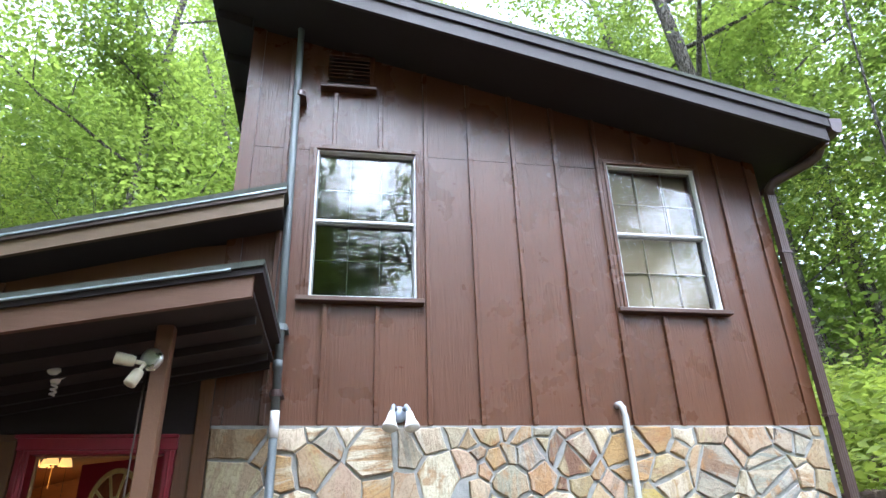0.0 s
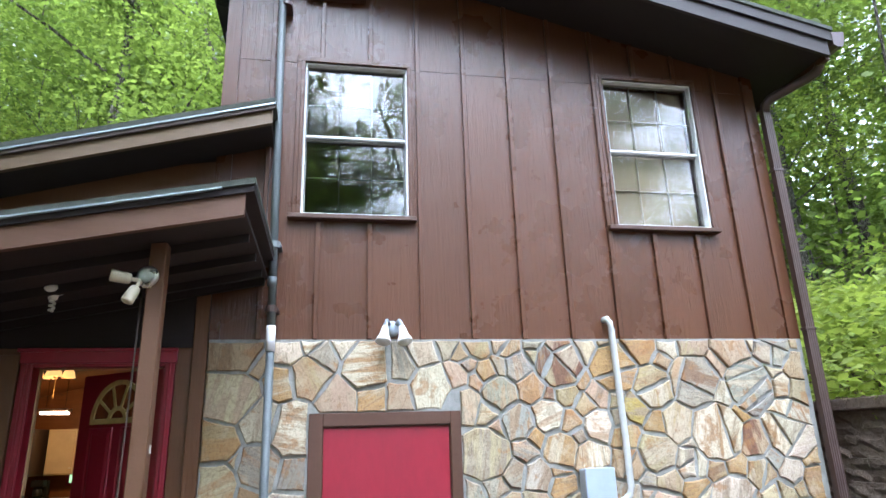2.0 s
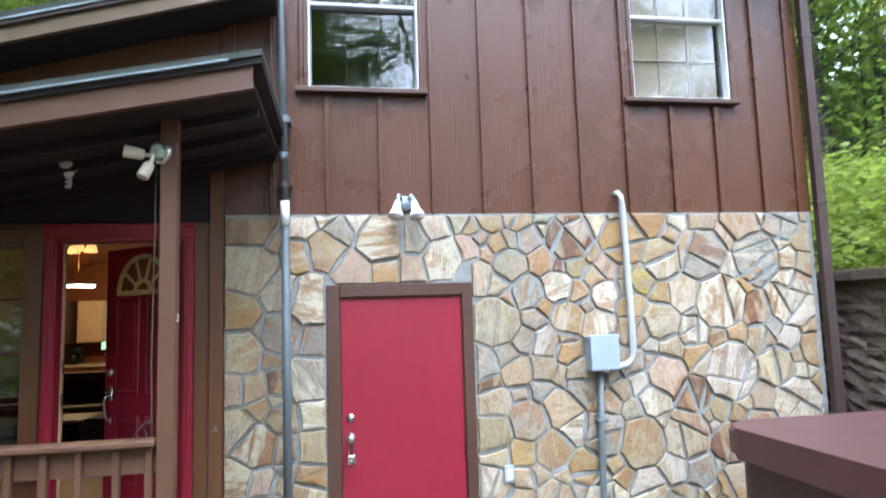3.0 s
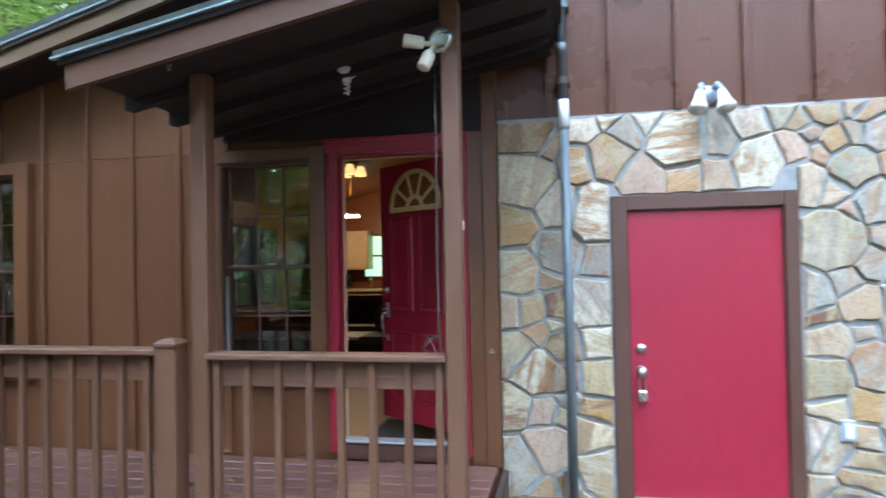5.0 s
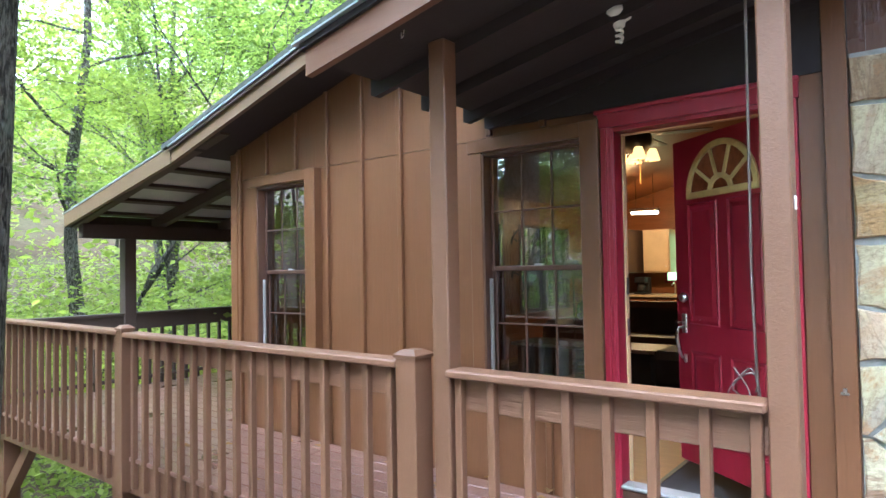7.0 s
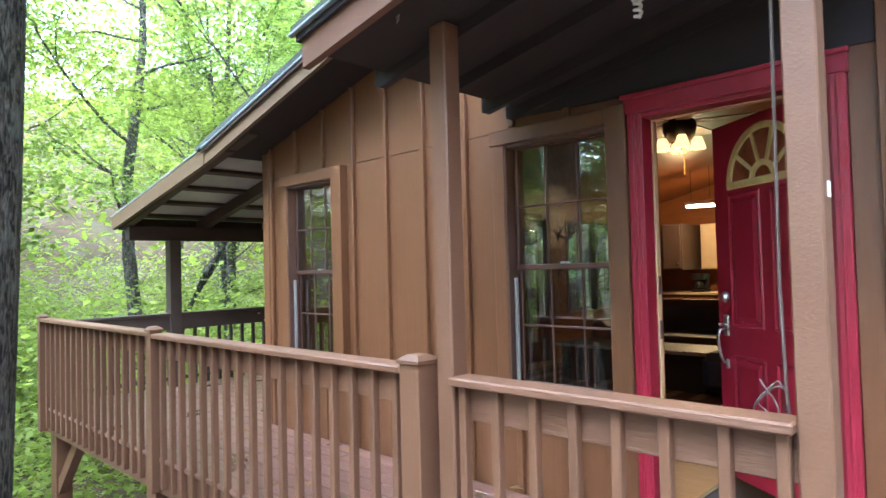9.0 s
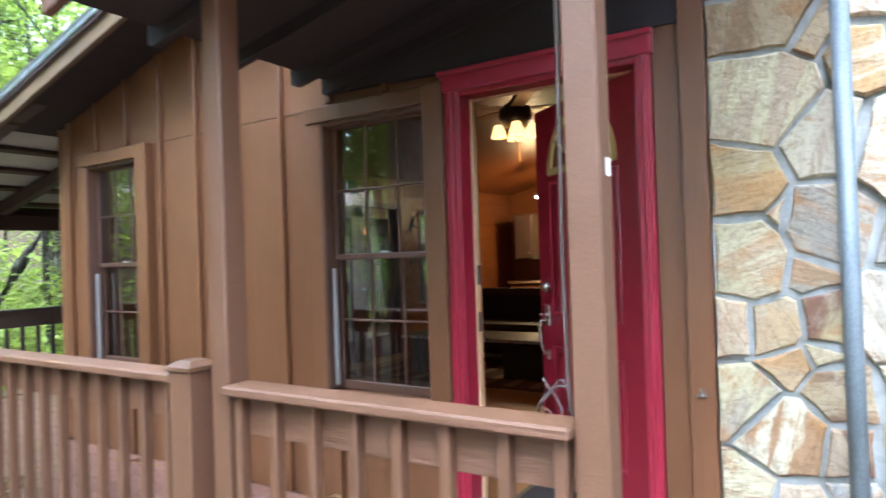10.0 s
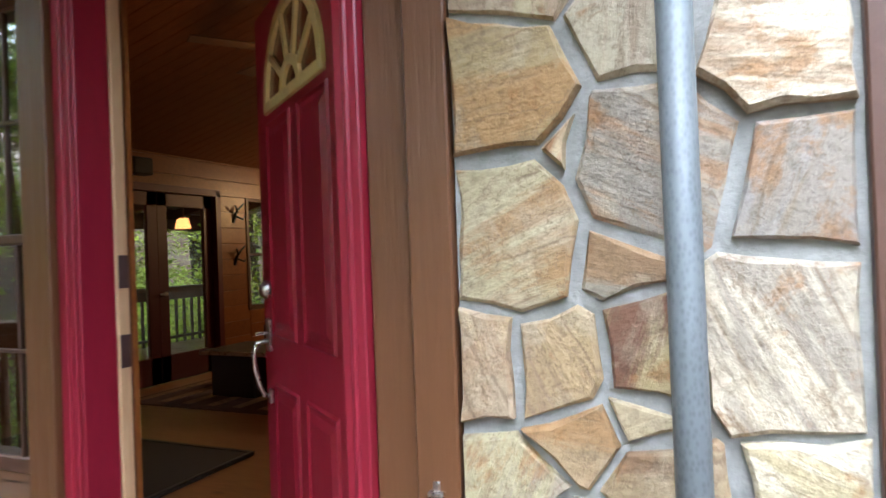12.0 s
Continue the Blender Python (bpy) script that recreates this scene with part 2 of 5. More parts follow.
def ground_material():
    m, n, l, b = material("leaf_strewn_forest_soil", 0.95)
    v = coords(n, l, (1, 1, 1))
    f = noise_tex(n, l, v, 2.2, 8, 0.65)
    p = noise_tex(n, l, v, 0.35, 4, 0.6)
    d = noise_tex(n, l, v, 24, 6, 0.7)
    c = ramp(n, l, f, [(0.3, (0.085, 0.052, 0.033)), (0.7, (0.20, 0.13, 0.085))])
    c = mix(n, l, ramp(n, l, p, [(0.45, (0, 0, 0)), (0.62, (0.7, 0.7, 0.7))]), c, (0.17, 0.15, 0.085))
    c = mix(n, l, 0.5, c, ramp(n, l, d, [(0.3, (0.45, 0.45, 0.45)), (0.7, (1.0, 1.0, 1.0))]), 'MULTIPLY')
    l.new(c, b.inputs["Base Color"])
    bump(n, l, b, d, 0.8, 0.03)
    return m


def pine_material(name, dark, light, knots=True, rough=0.4, grain=(1.0, 9, 9)):
    m, n, l, b = material(name, rough)
    info = n.new("ShaderNodeObjectInfo")
    g = noise_tex(n, l, coords(n, l, grain), 3.5, 7, 0.6, 0.9)
    c = ramp(n, l, g, [(0.3, dark), (0.7, light)])
    c = mix(n, l, 0.35, c, ramp(n, l, info.outputs["Random"], [(0, dark), (1, light)]))
    if knots:
        v = n.new("ShaderNodeTexVoronoi")
        v.inputs["Scale"].default_value = 3.4
        l.new(coords(n, l, (0.7, 1.6, 1.6)), v.inputs["Vector"])
        c = mix(n, l, ramp(n, l, v.outputs["Distance"], [(0.05, (0.9, 0.9, 0.9)), (0.14, (0, 0, 0))]), c, (0.12, 0.045, 0.015))
    l.new(c, b.inputs["Base Color"])
    bump(n, l, b, g, 0.15, 0.004)
    return m


def glass_material(name, tint=(1, 1, 1), ior=1.55):
    m, n, l, b = material(name, 0.01)
    b.inputs["Base Color"].default_value = (*tint, 1)
    b.inputs["Transmission Weight"].default_value = 1.0
    b.inputs["IOR"].default_value = ior
    return m


GALV, STONE, MORTAR, BLOCK, BARK = galvanised(), stone_material(), mortar_material(), block_material(), bark_material()
GROUND = ground_material()
LEAF = leaf_material("sunlit_green_leaf", (0.092, 0.13, 0.036), (0.24, 0.315, 0.085))
LEAF2 = leaf_material("deep_green_leaf", (0.066, 0.10, 0.027), (0.185, 0.25, 0.06))
LEAF3 = leaf_material("yellow_green_leaf", (0.14, 0.185, 0.042), (0.315, 0.375, 0.095))
DRYLEAF = leaf_material("dry_brown_leaf", (0.12, 0.06, 0.03), (0.33, 0.22, 0.12))
PINE = pine_material("knotty_pine_wall", (0.135, 0.042, 0.007), (0.245, 0.086, 0.015))
PINEC = pine_material("knotty_pine_ceiling", (0.10, 0.032, 0.006), (0.21, 0.072, 0.014))
FLOORP = pine_material("polished_pine_floor", (0.16, 0.062, 0.016), (0.28, 0.125, 0.036), True, 0.45)
RAWPINE = pine_material("raw_pine_jamb", (0.40, 0.25, 0.115), (0.56, 0.38, 0.20), True, 0.5, (9, 9, 1))
GLASS = glass_material("window_glass", (0.46, 0.50, 0.48), 2.2)
MIRRORGLASS = glass_material("dark_upper_window_glass", (0.5, 0.54, 0.5), 1.5)
SOFTGLASS = glass_material("screened_window_glass", (0.9, 0.92, 0.9), 1.5)
LAMPGLASS = glass_material("lamp_glass", (0.95, 0.95, 0.9), 1.45)
RUG = flat_paint("dark_patterned_rug", (0.07, 0.03, 0.022), 0.95, 0.0, 0.6, 9, 0.4)


# ---- building helpers ----
def thing(name, label, category, group="", at=(0, 0, 0)):
    e = new(name)
    e.empty_display_size = 0.1
    e.location = at
    return tagged(e, label, category, group)


def part(name, bm, mat, parent=None, label="", smooth=False):
    """One mesh object from a bmesh given in world metres, under its thing or part."""
    me = bpy.data.meshes.new(name)
    bmesh.ops.recalc_face_normals(bm, faces=bm.faces)
    bm.to_mesh(me)
    bm.free()
    me.materials.append(mat)
    if smooth:
        me.shade_smooth()
    ob = new(name, me)
    adopt(ob, parent)
    if label:
        tagged(ob, label)
    return ob


def root_of(ob):
    at = Vector((0, 0, 0))
    while ob:
        at += ob.location
        ob = ob.parent
    return at


def adopt(ob, parent):
    if parent:
        ob.parent = parent
        ob.location = Vector(ob.location) - root_of(parent)


def box(x0, x1, y0, y1, z0, z1, bevel=0.004):
    bm = bmesh.new()
    v = bmesh.ops.create_cube(bm, size=1)["verts"]
    for p in v:
        p.co = ((x0 + x1) / 2 + p.co.x * (x1 - x0), (y0 + y1) / 2 + p.co.y * (y1 - y0), (z0 + z1) / 2 + p.co.z * (z1 - z0))
    if bevel:
        bmesh.ops.bevel(bm, geom=bm.edges[:], offset=min(bevel, 0.45 * min(abs(x1 - x0), abs(y1 - y0), abs(z1 - z0))), segments=1, affect='EDGES')
    return bm


def prism(profile, a, b, axis="y", bevel=0.0):
    """A polygon pulled along an axis: (x, z) pairs along y, (y, z) along x, (x, y) along z."""
    put = {"y": lambda u, w, d: (u, d, w), "x": lambda u, w, d: (d, u, w), "z": lambda u, w, d: (u, w, d)}[axis]
    bm = bmesh.new()
    r0, r1 = ([bm.verts.new(put(u, w, d)) for u, w in profile] for d in (a, b))
    bm.faces.new(r0)
    bm.faces.new(r1[::-1])
    k = len(profile)
    for i in range(k):
        bm.faces.new((r0[i], r0[(i + 1) % k], r1[(i + 1) % k], r1[i]))
    if bevel:
        bmesh.ops.bevel(bm, geom=bm.edges[:], offset=bevel, segments=1, affect='EDGES')
    return bm


def tube(points, radius, sides=12, bm=None, cap=True, flat=None):
    """A tube along points; radius may be one per point."""
    bm = bm or bmesh.new()
    pts = [Vector(p) for p in points]
    rr = radius if isinstance(radius, (list, tuple)) else [radius] * len(pts)
    rings = []
    up = Vector((0.13, 0.31, 0.94))
    for i, p in enumerate(pts):
        d = (pts[min(i + 1, len(pts) - 1)] - pts[max(i - 1, 0)]).normalized()
        a = d.cross(up if abs(d.dot(up)) < 0.95 else Vector((1, 0, 0))).normalized()
        c = a.cross(d)
        rings.append([bm.verts.new(p + rr[i] * (math.cos(6.2832 * k / sides) * a + math.sin(6.2832 * k / sides) * c)) for k in range(sides)])
    for r0, r1 in zip(rings, rings[1:]):
        for k in range(sides):
            bm.faces.new((r0[k], r0[(k + 1) % sides], r1[(k + 1) % sides], r1[k]))
    if cap:
        bm.faces.new(rings[0][::-1])
        bm.faces.new(rings[-1])
    return bm


def lathe(profile, at, axis=(0, 0, 1), sides=20):
    """A turned shape: (radius, height) pairs round an axis."""
    q = Vector((0, 0, 1)).rotation_difference(Vector(axis).normalized())
    bm = bmesh.new()
    rings = [[bm.verts.new(Vector(at) + q @ Vector((max(r, 0.0005) * math.cos(6.2832 * k / sides), max(r, 0.0005) * math.sin(6.2832 * k / sides), h)))
              for k in range(sides)] for r, h in profile]
    for r0, r1 in zip(rings, rings[1:]):
        for k in range(sides):
            bm.faces.new((r0[k], r0[(k + 1) % sides], r1[(k + 1) % sides], r1[k]))
    bm.faces.new(rings[0][::-1])
    bm.faces.new(rings[-1])
    return bm


def join(*many):
    out = bmesh.new()
    for bm in many:
        me = bpy.data.meshes.new("joined")
        bm.to_mesh(me)
        bm.free()
        out.from_mesh(me)
        bpy.data.meshes.remove(me)
    return out


def arc(cx, cz, r, a0, a1, k):
    return [(cx + r * math.cos(radians(a0 + (a1 - a0) * i / k)), cz + r * math.sin(radians(a0 + (a1 - a0) * i / k))) for i in range(k + 1)]


def structure(name, bm, mat, label, category):
    return tagged(part(name, bm, mat), label, category, kind="structure")


# ---- the lie of the land ----
def smooth_step(a, b, v):
    t = np.clip((v - a) / (b - a), 0, 1)
    return t * t * (3 - 2 * t)


def land(x, y):
    """Height of the ground: a level yard, a drop to the left, banks to the right and behind."""
    x, y = np.asarray(x, float), np.asarray(y, float)
    z = -1.75 * smooth_step(-1.2, -5.5, x)
    z = z + 0.42 * np.maximum(0, -17 - x) + 0.25 * np.maximum(0, y - 20) * (x < 5)
    z = z + np.where(y > 2.9, 2.02 * smooth_step(5.12, 5.3, x), 2.02 * smooth_step(6.5, 9.0, x)) + 0.5 * np.maximum(0, x - 6.0)
    return z + 0.05 * np.sin(1.7 * x) * np.cos(1.3 * y) * smooth_step(0, 3, np.hypot(x - 1, y - 3) - 4)


gx = np.unique(np.concatenate([-np.geomspace(20, 3000, 14), np.arange(-20, -2, 0.6), np.arange(-2, 8, 0.3), [5.05, 5.15, 5.3], np.arange(8, 24, 1.5), np.geomspace(24, 3000, 14)]))
gy = np.unique(np.concatenate([-np.geomspace(12, 3000, 12), np.arange(-12, 14, 0.5), [2.88, 2.94], np.geomspace(14, 3000, 16)]))
bm = bmesh.new()
far = lambda v: np.clip(v, -70, 70)
grid = [[bm.verts.new((x, y, float(land(far(x), far(y))))) for y in gy] for x in gx]
for i in range(len(gx) - 1):
    for j in range(len(gy) - 1):
        bm.faces.new((grid[i][j], grid[i + 1][j], grid[i + 1][j + 1], grid[i][j + 1]))
g = structure("ground", bm, GROUND, "brown packed earth with scattered dead leaves", "ground")
g.data.shade_smooth()

# ---- the house: heights of the roofs ----
DECKZ, FLOORZ = 0.20, 0.22


def tall_top(x):
    return 6.21 - 0.2377 * x


def main_top(x):
    return 4.14 + 0.268 * x


def pieces(columns, z0, top, holes, y0, y1, seams=()):
    """Upright panels between column edges, cut round the holes (x0, x1, z0, z1) and at the seams."""
    out = []
    for a, b in zip(columns, columns[1:]):
        xs = sorted({a, b, *[e for h in holes for e in h[:2] if a < e < b]})
        for p, q in zip(xs, xs[1:]):
            mid = (p + q) / 2
            cuts = sorted([(h[2], h[3]) for h in holes if h[0] < mid < h[1]])
            z = z0
            spans = []
            for lo, hi in cuts:
                if lo > z:
                    spans.append((z, lo, False))
                z = hi
            spans.append((z, None, True))
            for lo, hi, last in spans:
                stops = [lo] + [s for s in seams if lo + 0.05 < s < (hi if hi else min(top(p), top(q))) - 0.05]
                for k, s in enumerate(stops):
                    if k + 1 < len(stops):
                        out.append([(p, s), (q, s), (q, stops[k + 1] - 0.004), (p, stops[k + 1] - 0.004)])
                    elif last:
                        out.append([(p, s), (q, s), (q, top(q)), (p, top(p))])
                    else:
                        out.append([(p, s), (q, s), (q, hi), (p, hi)])
    return [(poly, y0, y1) for poly in out]


def panelled(name, label, columns, z0, top, holes, y0, y1, seams, mat, battens, skip):
    wall = tagged(new(name), label, "wall", kind="structure")
    for poly, a, b in pieces(columns, z0, top, holes, y0, y1, seams):
        part("panel", prism(poly, a, b), mat, wall)
    for x in battens:
        spans, z = [], z0
        for lo, hi in sorted((h[2], h[3]) for h in skip if h[0] - 0.02 < x < h[1] + 0.02):
            if lo > z + 0.03:
                spans.append((z, lo))
            z = hi
        if top(x) > z + 0.03:
            spans.append((z, top(x) - 0.01))
        for lo, hi in spans:
            part("batten", box(x - 0.02, x + 0.02, y0 - 0.032, y0, lo, hi, 0.004), mat, wall)
    return wall


W1, W2 = (0.225, 1.105, 3.545, 4.955), (2.955, 3.865, 3.53, 5.0)
STEP = 0.4175
bat_x = [-0.05 + STEP * k for k in range(11)]
tall = panelled("wall_tall", "glossy red-brown plywood siding with narrow battens above the stone", [-0.45] + bat_x + [4.55], 2.54, tall_top,
                [W1, W2], 5.03, 5.16, [4.965], SIDING, [b for b in bat_x],
                [(0.16, 1.14, 3.49, 5.0), (2.9, 3.92, 3.47, 5.05), (0.2, 0.78, 5.6, 6.2)])
for x0, x1 in ((-0.45, -0.33), (4.44, 4.55)):
    part("corner_board", prism([(x0, 2.54), (x1, 2.54), (x1, tall_top(x1)), (x0, tall_top(x0))], 5.008, 5.03), SIDING, tall)
structure("wall_tall_left_side", box(-0.45, -0.33, 5.16, 13.0, 2.54, 6.27, 0), SIDING, "red-brown siding of the upper side wall", "wall")
structure("wall_tall_right_side", box(4.43, 4.55, 5.16, 13.0, -0.2, 5.1, 0), SIDING, "red-brown siding of the far side wall", "wall")

WA, WB, DOOR = (-2.48, -1.755, 0.80, 2.34), (-4.96, -4.26, 0.80, 2.34), (-1.56, -0.68, 0.20, 2.37)
left_bats = [-5.25 + 0.403 * k for k in range(12) if not -1.7 < -5.25 + 0.403 * k < -0.4]
house = panelled("wall_house_front", "brown painted board-and-batten siding of the house front", [-5.35, -4.07, -2.85, -1.65, -0.40], -1.7, lambda x: main_top(x) if x < -0.46 else 4.0,
                 [WA, WB, DOOR], 5.04, 5.17, [2.435], HOUSE, left_bats,
                 [(-2.64, -1.68, 0.72, 2.45), (-5.16, -4.2, 0.72, 2.45)])
for x0, x1, y in ((-5.37, -5.27, 5.0), (-0.615, -0.50, 5.012), (-0.505, -0.405, 4.99)):
    part("corner_board", box(x0, x1, y, 5.04, 0.18, min(2.9, main_top(x0) - 0.02), 0.004), HOUSE, house)
structure("wall_house_left_side", box(-5.36, -5.23, 5.17, 7.85, -1.7, 2.72, 0), HOUSE, "brown painted siding along the side porch", "wall")
structure("wall_house_left_side_far", join(box(-5.36, -5.23, 9.45, 9.98, -1.7, 2.72, 0), box(-5.36, -5.23, 11.62, 13.2, -1.7, 2.72, 0), box(-5.36, -5.23, 9.98, 11.62, -1.7, 0.86, 0), box(-5.36, -5.23, 9.98, 11.62, 2.24, 2.72, 0)),
          HOUSE, "brown painted siding along the side porch round its window", "wall")
structure("wall_house_left_side_head", box(-5.36, -5.23, 7.85, 9.45, 2.24, 2.72, 0), HOUSE, "brown painted siding over the glazed doors", "wall")
structure("wall_house_left_side_foot", box(-5.36, -5.23, 7.85, 9.45, -1.7, 0.2, 0), HOUSE, "brown painted siding under the glazed doors", "wall")


# ---- windows ----
def sash_window(name, label, x0, x1, z0, z1, y, frame_mat, rows, cols, s=0.032, bar=0.012, bar_mat=None, back=0.0, glass=None):
    """A double-hung window: casing, sill, two sashes with bars, a pane to each sash."""
    w = tagged(new(name), label, "window", kind="structure")
    mid = (z0 + z1) / 2 + 0.01
    for k, (a, b, yy) in enumerate(((z0, mid, y + 0.045), (mid - 0.03, z1, y + 0.02))):
        sash = part("sash", join(box(x0, x0 + s, yy, yy + 0.03, a, b), box(x1 - s, x1, yy, yy + 0.03, a, b),
                                 box(x0 + s, x1 - s, yy, yy + 0.03, a, a + s * (1.6 if k == 0 else 1)), box(x0 + s, x1 - s, yy, yy + 0.03, b - s, b)), frame_mat, w)
        ia, ib = a + s * (1.6 if k == 0 else 1), b - s
        for c in range(1, cols):
            xx = x0 + s + (x1 - x0 - 2 * s) * c / cols
            part("glazing_bar", box(xx - bar / 2, xx + bar / 2, yy + 0.004 + back, yy + 0.026 + back, ia, ib, 0.002), bar_mat or frame_mat, sash)
        for r in range(1, rows):
            zz = ia + (ib - ia) * r / rows
            part("glazing_bar", box(x0 + s, x1 - s, yy + 0.003 + back, yy + 0.025 + back, zz - bar / 2, zz + bar / 2, 0.002), bar_mat or frame_mat, sash)
        pane = part("pane", box(x0 + s - 0.004, x1 - s + 0.004, yy + 0.012, yy + 0.017, ia - 0.004, ib + 0.004, 0), glass or GLASS, sash)
        pane.visible_shadow = False
        if k == 0:
            part("latch", box((x0 + x1) / 2 - 0.03, (x0 + x1) / 2 + 0.03, yy - 0.012, yy + 0.02, b, b + 0.014, 0.004), ALU, sash)
    return w


wa = sash_window("window_1", "brown double-hung window with thin glazing bars beside the entry", -2.48, -1.755, 0.80, 2.34, 5.06, TRIM, 2, 3)
wb = sash_window("window_2", "brown double-hung window with thin glazing bars near the house corner", -4.96, -4.26, 0.80, 2.34, 5.06, TRIM, 2, 3)
for w, x0, x1, rb in ((wa, -2.48, -1.755, 0.118), (wb, -4.96, -4.26, 0.13)):
    part("casing", box(x0 - 0.095, x0, 4.995, 5.06, 0.79, 2.34), HOUSE, w)
    part("casing", box(x1, x1 + rb, 4.965, 5.06, 0.70, 2.43), HOUSE, w)
    part("casing", box(x0 - 0.11, x1 + 0.02, 4.985, 5.06, 2.34, 2.43), HOUSE, w)
    part("inner_casing", join(box(x0 - 0.03, x0 + 0.014, 5.0, 5.1, 0.81, 2.33), box(x0, x1, 5.01, 5.1, 2.315, 2.345)), TRIM, w)
    part("track", box(x0 + 0.014, x0 + 0.034, 5.045, 5.07, 0.83, 1.5), MUNTIN, w, "grey sash track")
    part("window_sill", box(x0 - 0.12, x1 + 0.02, 4.93, 5.06, 0.765, 0.80, 0.006), HOUSE, w)
    part("apron", box(x0 - 0.09, x1 + 0.0, 4.99, 5.04, 0.70, 0.765), HOUSE, w)

for name, (x0, x1, z0, z1), lab in (("window_3", W1, "white aluminium upper window with a dark interior and brown casing"),
                                    ("window_4", W2, "white aluminium upper window with a pale blind behind its screen")):
    w = sash_window(name, lab, x0 + 0.018, x1 - 0.018, z0 + 0.02, z1 - 0.018, 5.03, MUNTIN, 2, 3, 0.010, 0.008, DARKWOOD if name == "window_3" else DRAPE, 0.03, MIRRORGLASS if name == "window_3" else SOFTGLASS)
    part("meeting_rail", box(x0 + 0.02, x1 - 0.02, 5.02, 5.045, (z0 + z1) / 2 - 0.005, (z0 + z1) / 2 + 0.017), ALU, w)
    part("frame", join(box(x0, x0 + 0.016, 5.005, 5.10, z0, z1), box(x1 - 0.016, x1, 5.005, 5.10, z0, z1),
                       box(x0, x1, 5.005, 5.10, z0, z0 + 0.022), box(x0, x1, 5.005, 5.10, z1 - 0.016, z1)), ALU, w)
    part("casing", join(box(x0 - 0.07, x0, 4.995, 5.03, z0 - 0.02, z1 + 0.06), box(x1, x1 + 0.05, 4.995, 5.03, z0 - 0.02, z1 + 0.06),
                        box(x0 - 0.07, x1 + 0.05, 4.993, 5.03, z1, z1 + 0.055)), SIDING, w)
    part("inner_casing", join(box(x0 - 0.035, x0, 4.982, 5.0, z0, z1 + 0.03), box(x1, x1 + 0.025, 4.982, 5.0, z0, z1 + 0.03), box(x0 - 0.035, x1 + 0.025, 4.98, 5.0, z1, z1 + 0.03)), SIDING, w)
    part("window_sill", box(x0 - 0.10, x1 + 0.06, 4.95, 5.03, z0 - 0.04, z0, 0.005), TRIM, w)
    if name == "window_4":
        for k in range(3):
            a = x0 + 0.04 + k * (x1 - x0 - 0.08) / 3
            part("blind", box(a, a + (x1 - x0 - 0.08) / 3 - 0.006, 5.13, 5.14, z0 + 0.03, z1 - 0.03), LINEN, w, "beige fabric blind")
structure("ceiling_upper_room", box(-0.3, 4.4, 5.2, 9.0, 5.02, 5.06, 0), PINEC, "pine ceiling of the upper room", "ceiling")
structure("floor_upper_room", box(-0.3, 4.4, 5.2, 9.0, 2.9, 2.95, 0), FLOORP, "wooden floor of the upper room", "floor")
structure("wall_upper_room_back", box(-0.3, 4.4, 9.0, 9.1, 2.95, 5.02, 0), PINE, "pine back wall of the upper room", "wall")

# ---- tall roof ----
roof = tagged(new("roof_tall"), "shed roof with dark brown, shade-darkened soffit and weathered edge", "roof", kind="structure")
L, R = -0.82, 4.94
slab = lambda lo, hi, a, b: [(a, tall_top(a) + lo), (b, tall_top(b) + lo), (b, tall_top(b) + hi), (a, tall_top(a) + hi)]
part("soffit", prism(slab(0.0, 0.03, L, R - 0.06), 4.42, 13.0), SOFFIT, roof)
part("fascia", prism(slab(-0.02, 0.13, L, R - 0.03), 4.385, 4.42), ROOFEDGE, roof)
part("upper_fascia", prism(slab(0.13, 0.235, L, R), 4.36, 4.42), ROOFEDGE, roof)
part("shingle_edge", prism(slab(0.235, 0.275, L - 0.01, R + 0.02), 4.345, 13.0), SHINGLE, roof)
part("eave_board", prism([(R - 0.05, tall_top(R) - 0.03), (R - 0.01, tall_top(R) - 0.03), (R - 0.01, tall_top(R) + 0.235), (R - 0.05, tall_top(R) + 0.235)], 4.42, 13.0), TRIM, roof)
part("eave_board", prism([(L, tall_top(L) - 0.0), (L + 0.04, tall_top(L) - 0.0), (L + 0.04, tall_top(L) + 0.235), (L, tall_top(L) + 0.235)], 4.42, 13.0), TRIM, roof)
for y in np.arange(4.9, 12, 0.6):
    part("rafter_tail", prism([(L + 0.04, tall_top(L) - 0.10), (-0.45, tall_top(-0.45) - 0.12), (-0.45, tall_top(-0.45)), (L + 0.04, tall_top(L + 0.04))], y, y + 0.045), SOFFIT, roof)

gutter = thing("rain_gutter", "brown coated aluminium gutter with ribbed downspout at the house corner", "gutter", at=(4.99, 4.4, 5.2))
gp = [(4.95, 5.26), (4.95, 5.13), (4.99, 5.11), (5.04, 5.11), (5.07, 5.17), (5.085, 5.27), (5.075, 5.27), (5.06, 5.18), (5.03, 5.125), (4.99, 5.125), (4.965, 5.14), (4.965, 5.26)]
part("trough", prism(gp, 4.37, 12.9), BROWNMETAL, gutter)
part("end_cap", prism(gp[:6], 4.36, 4.37), BROWNMETAL, gutter)


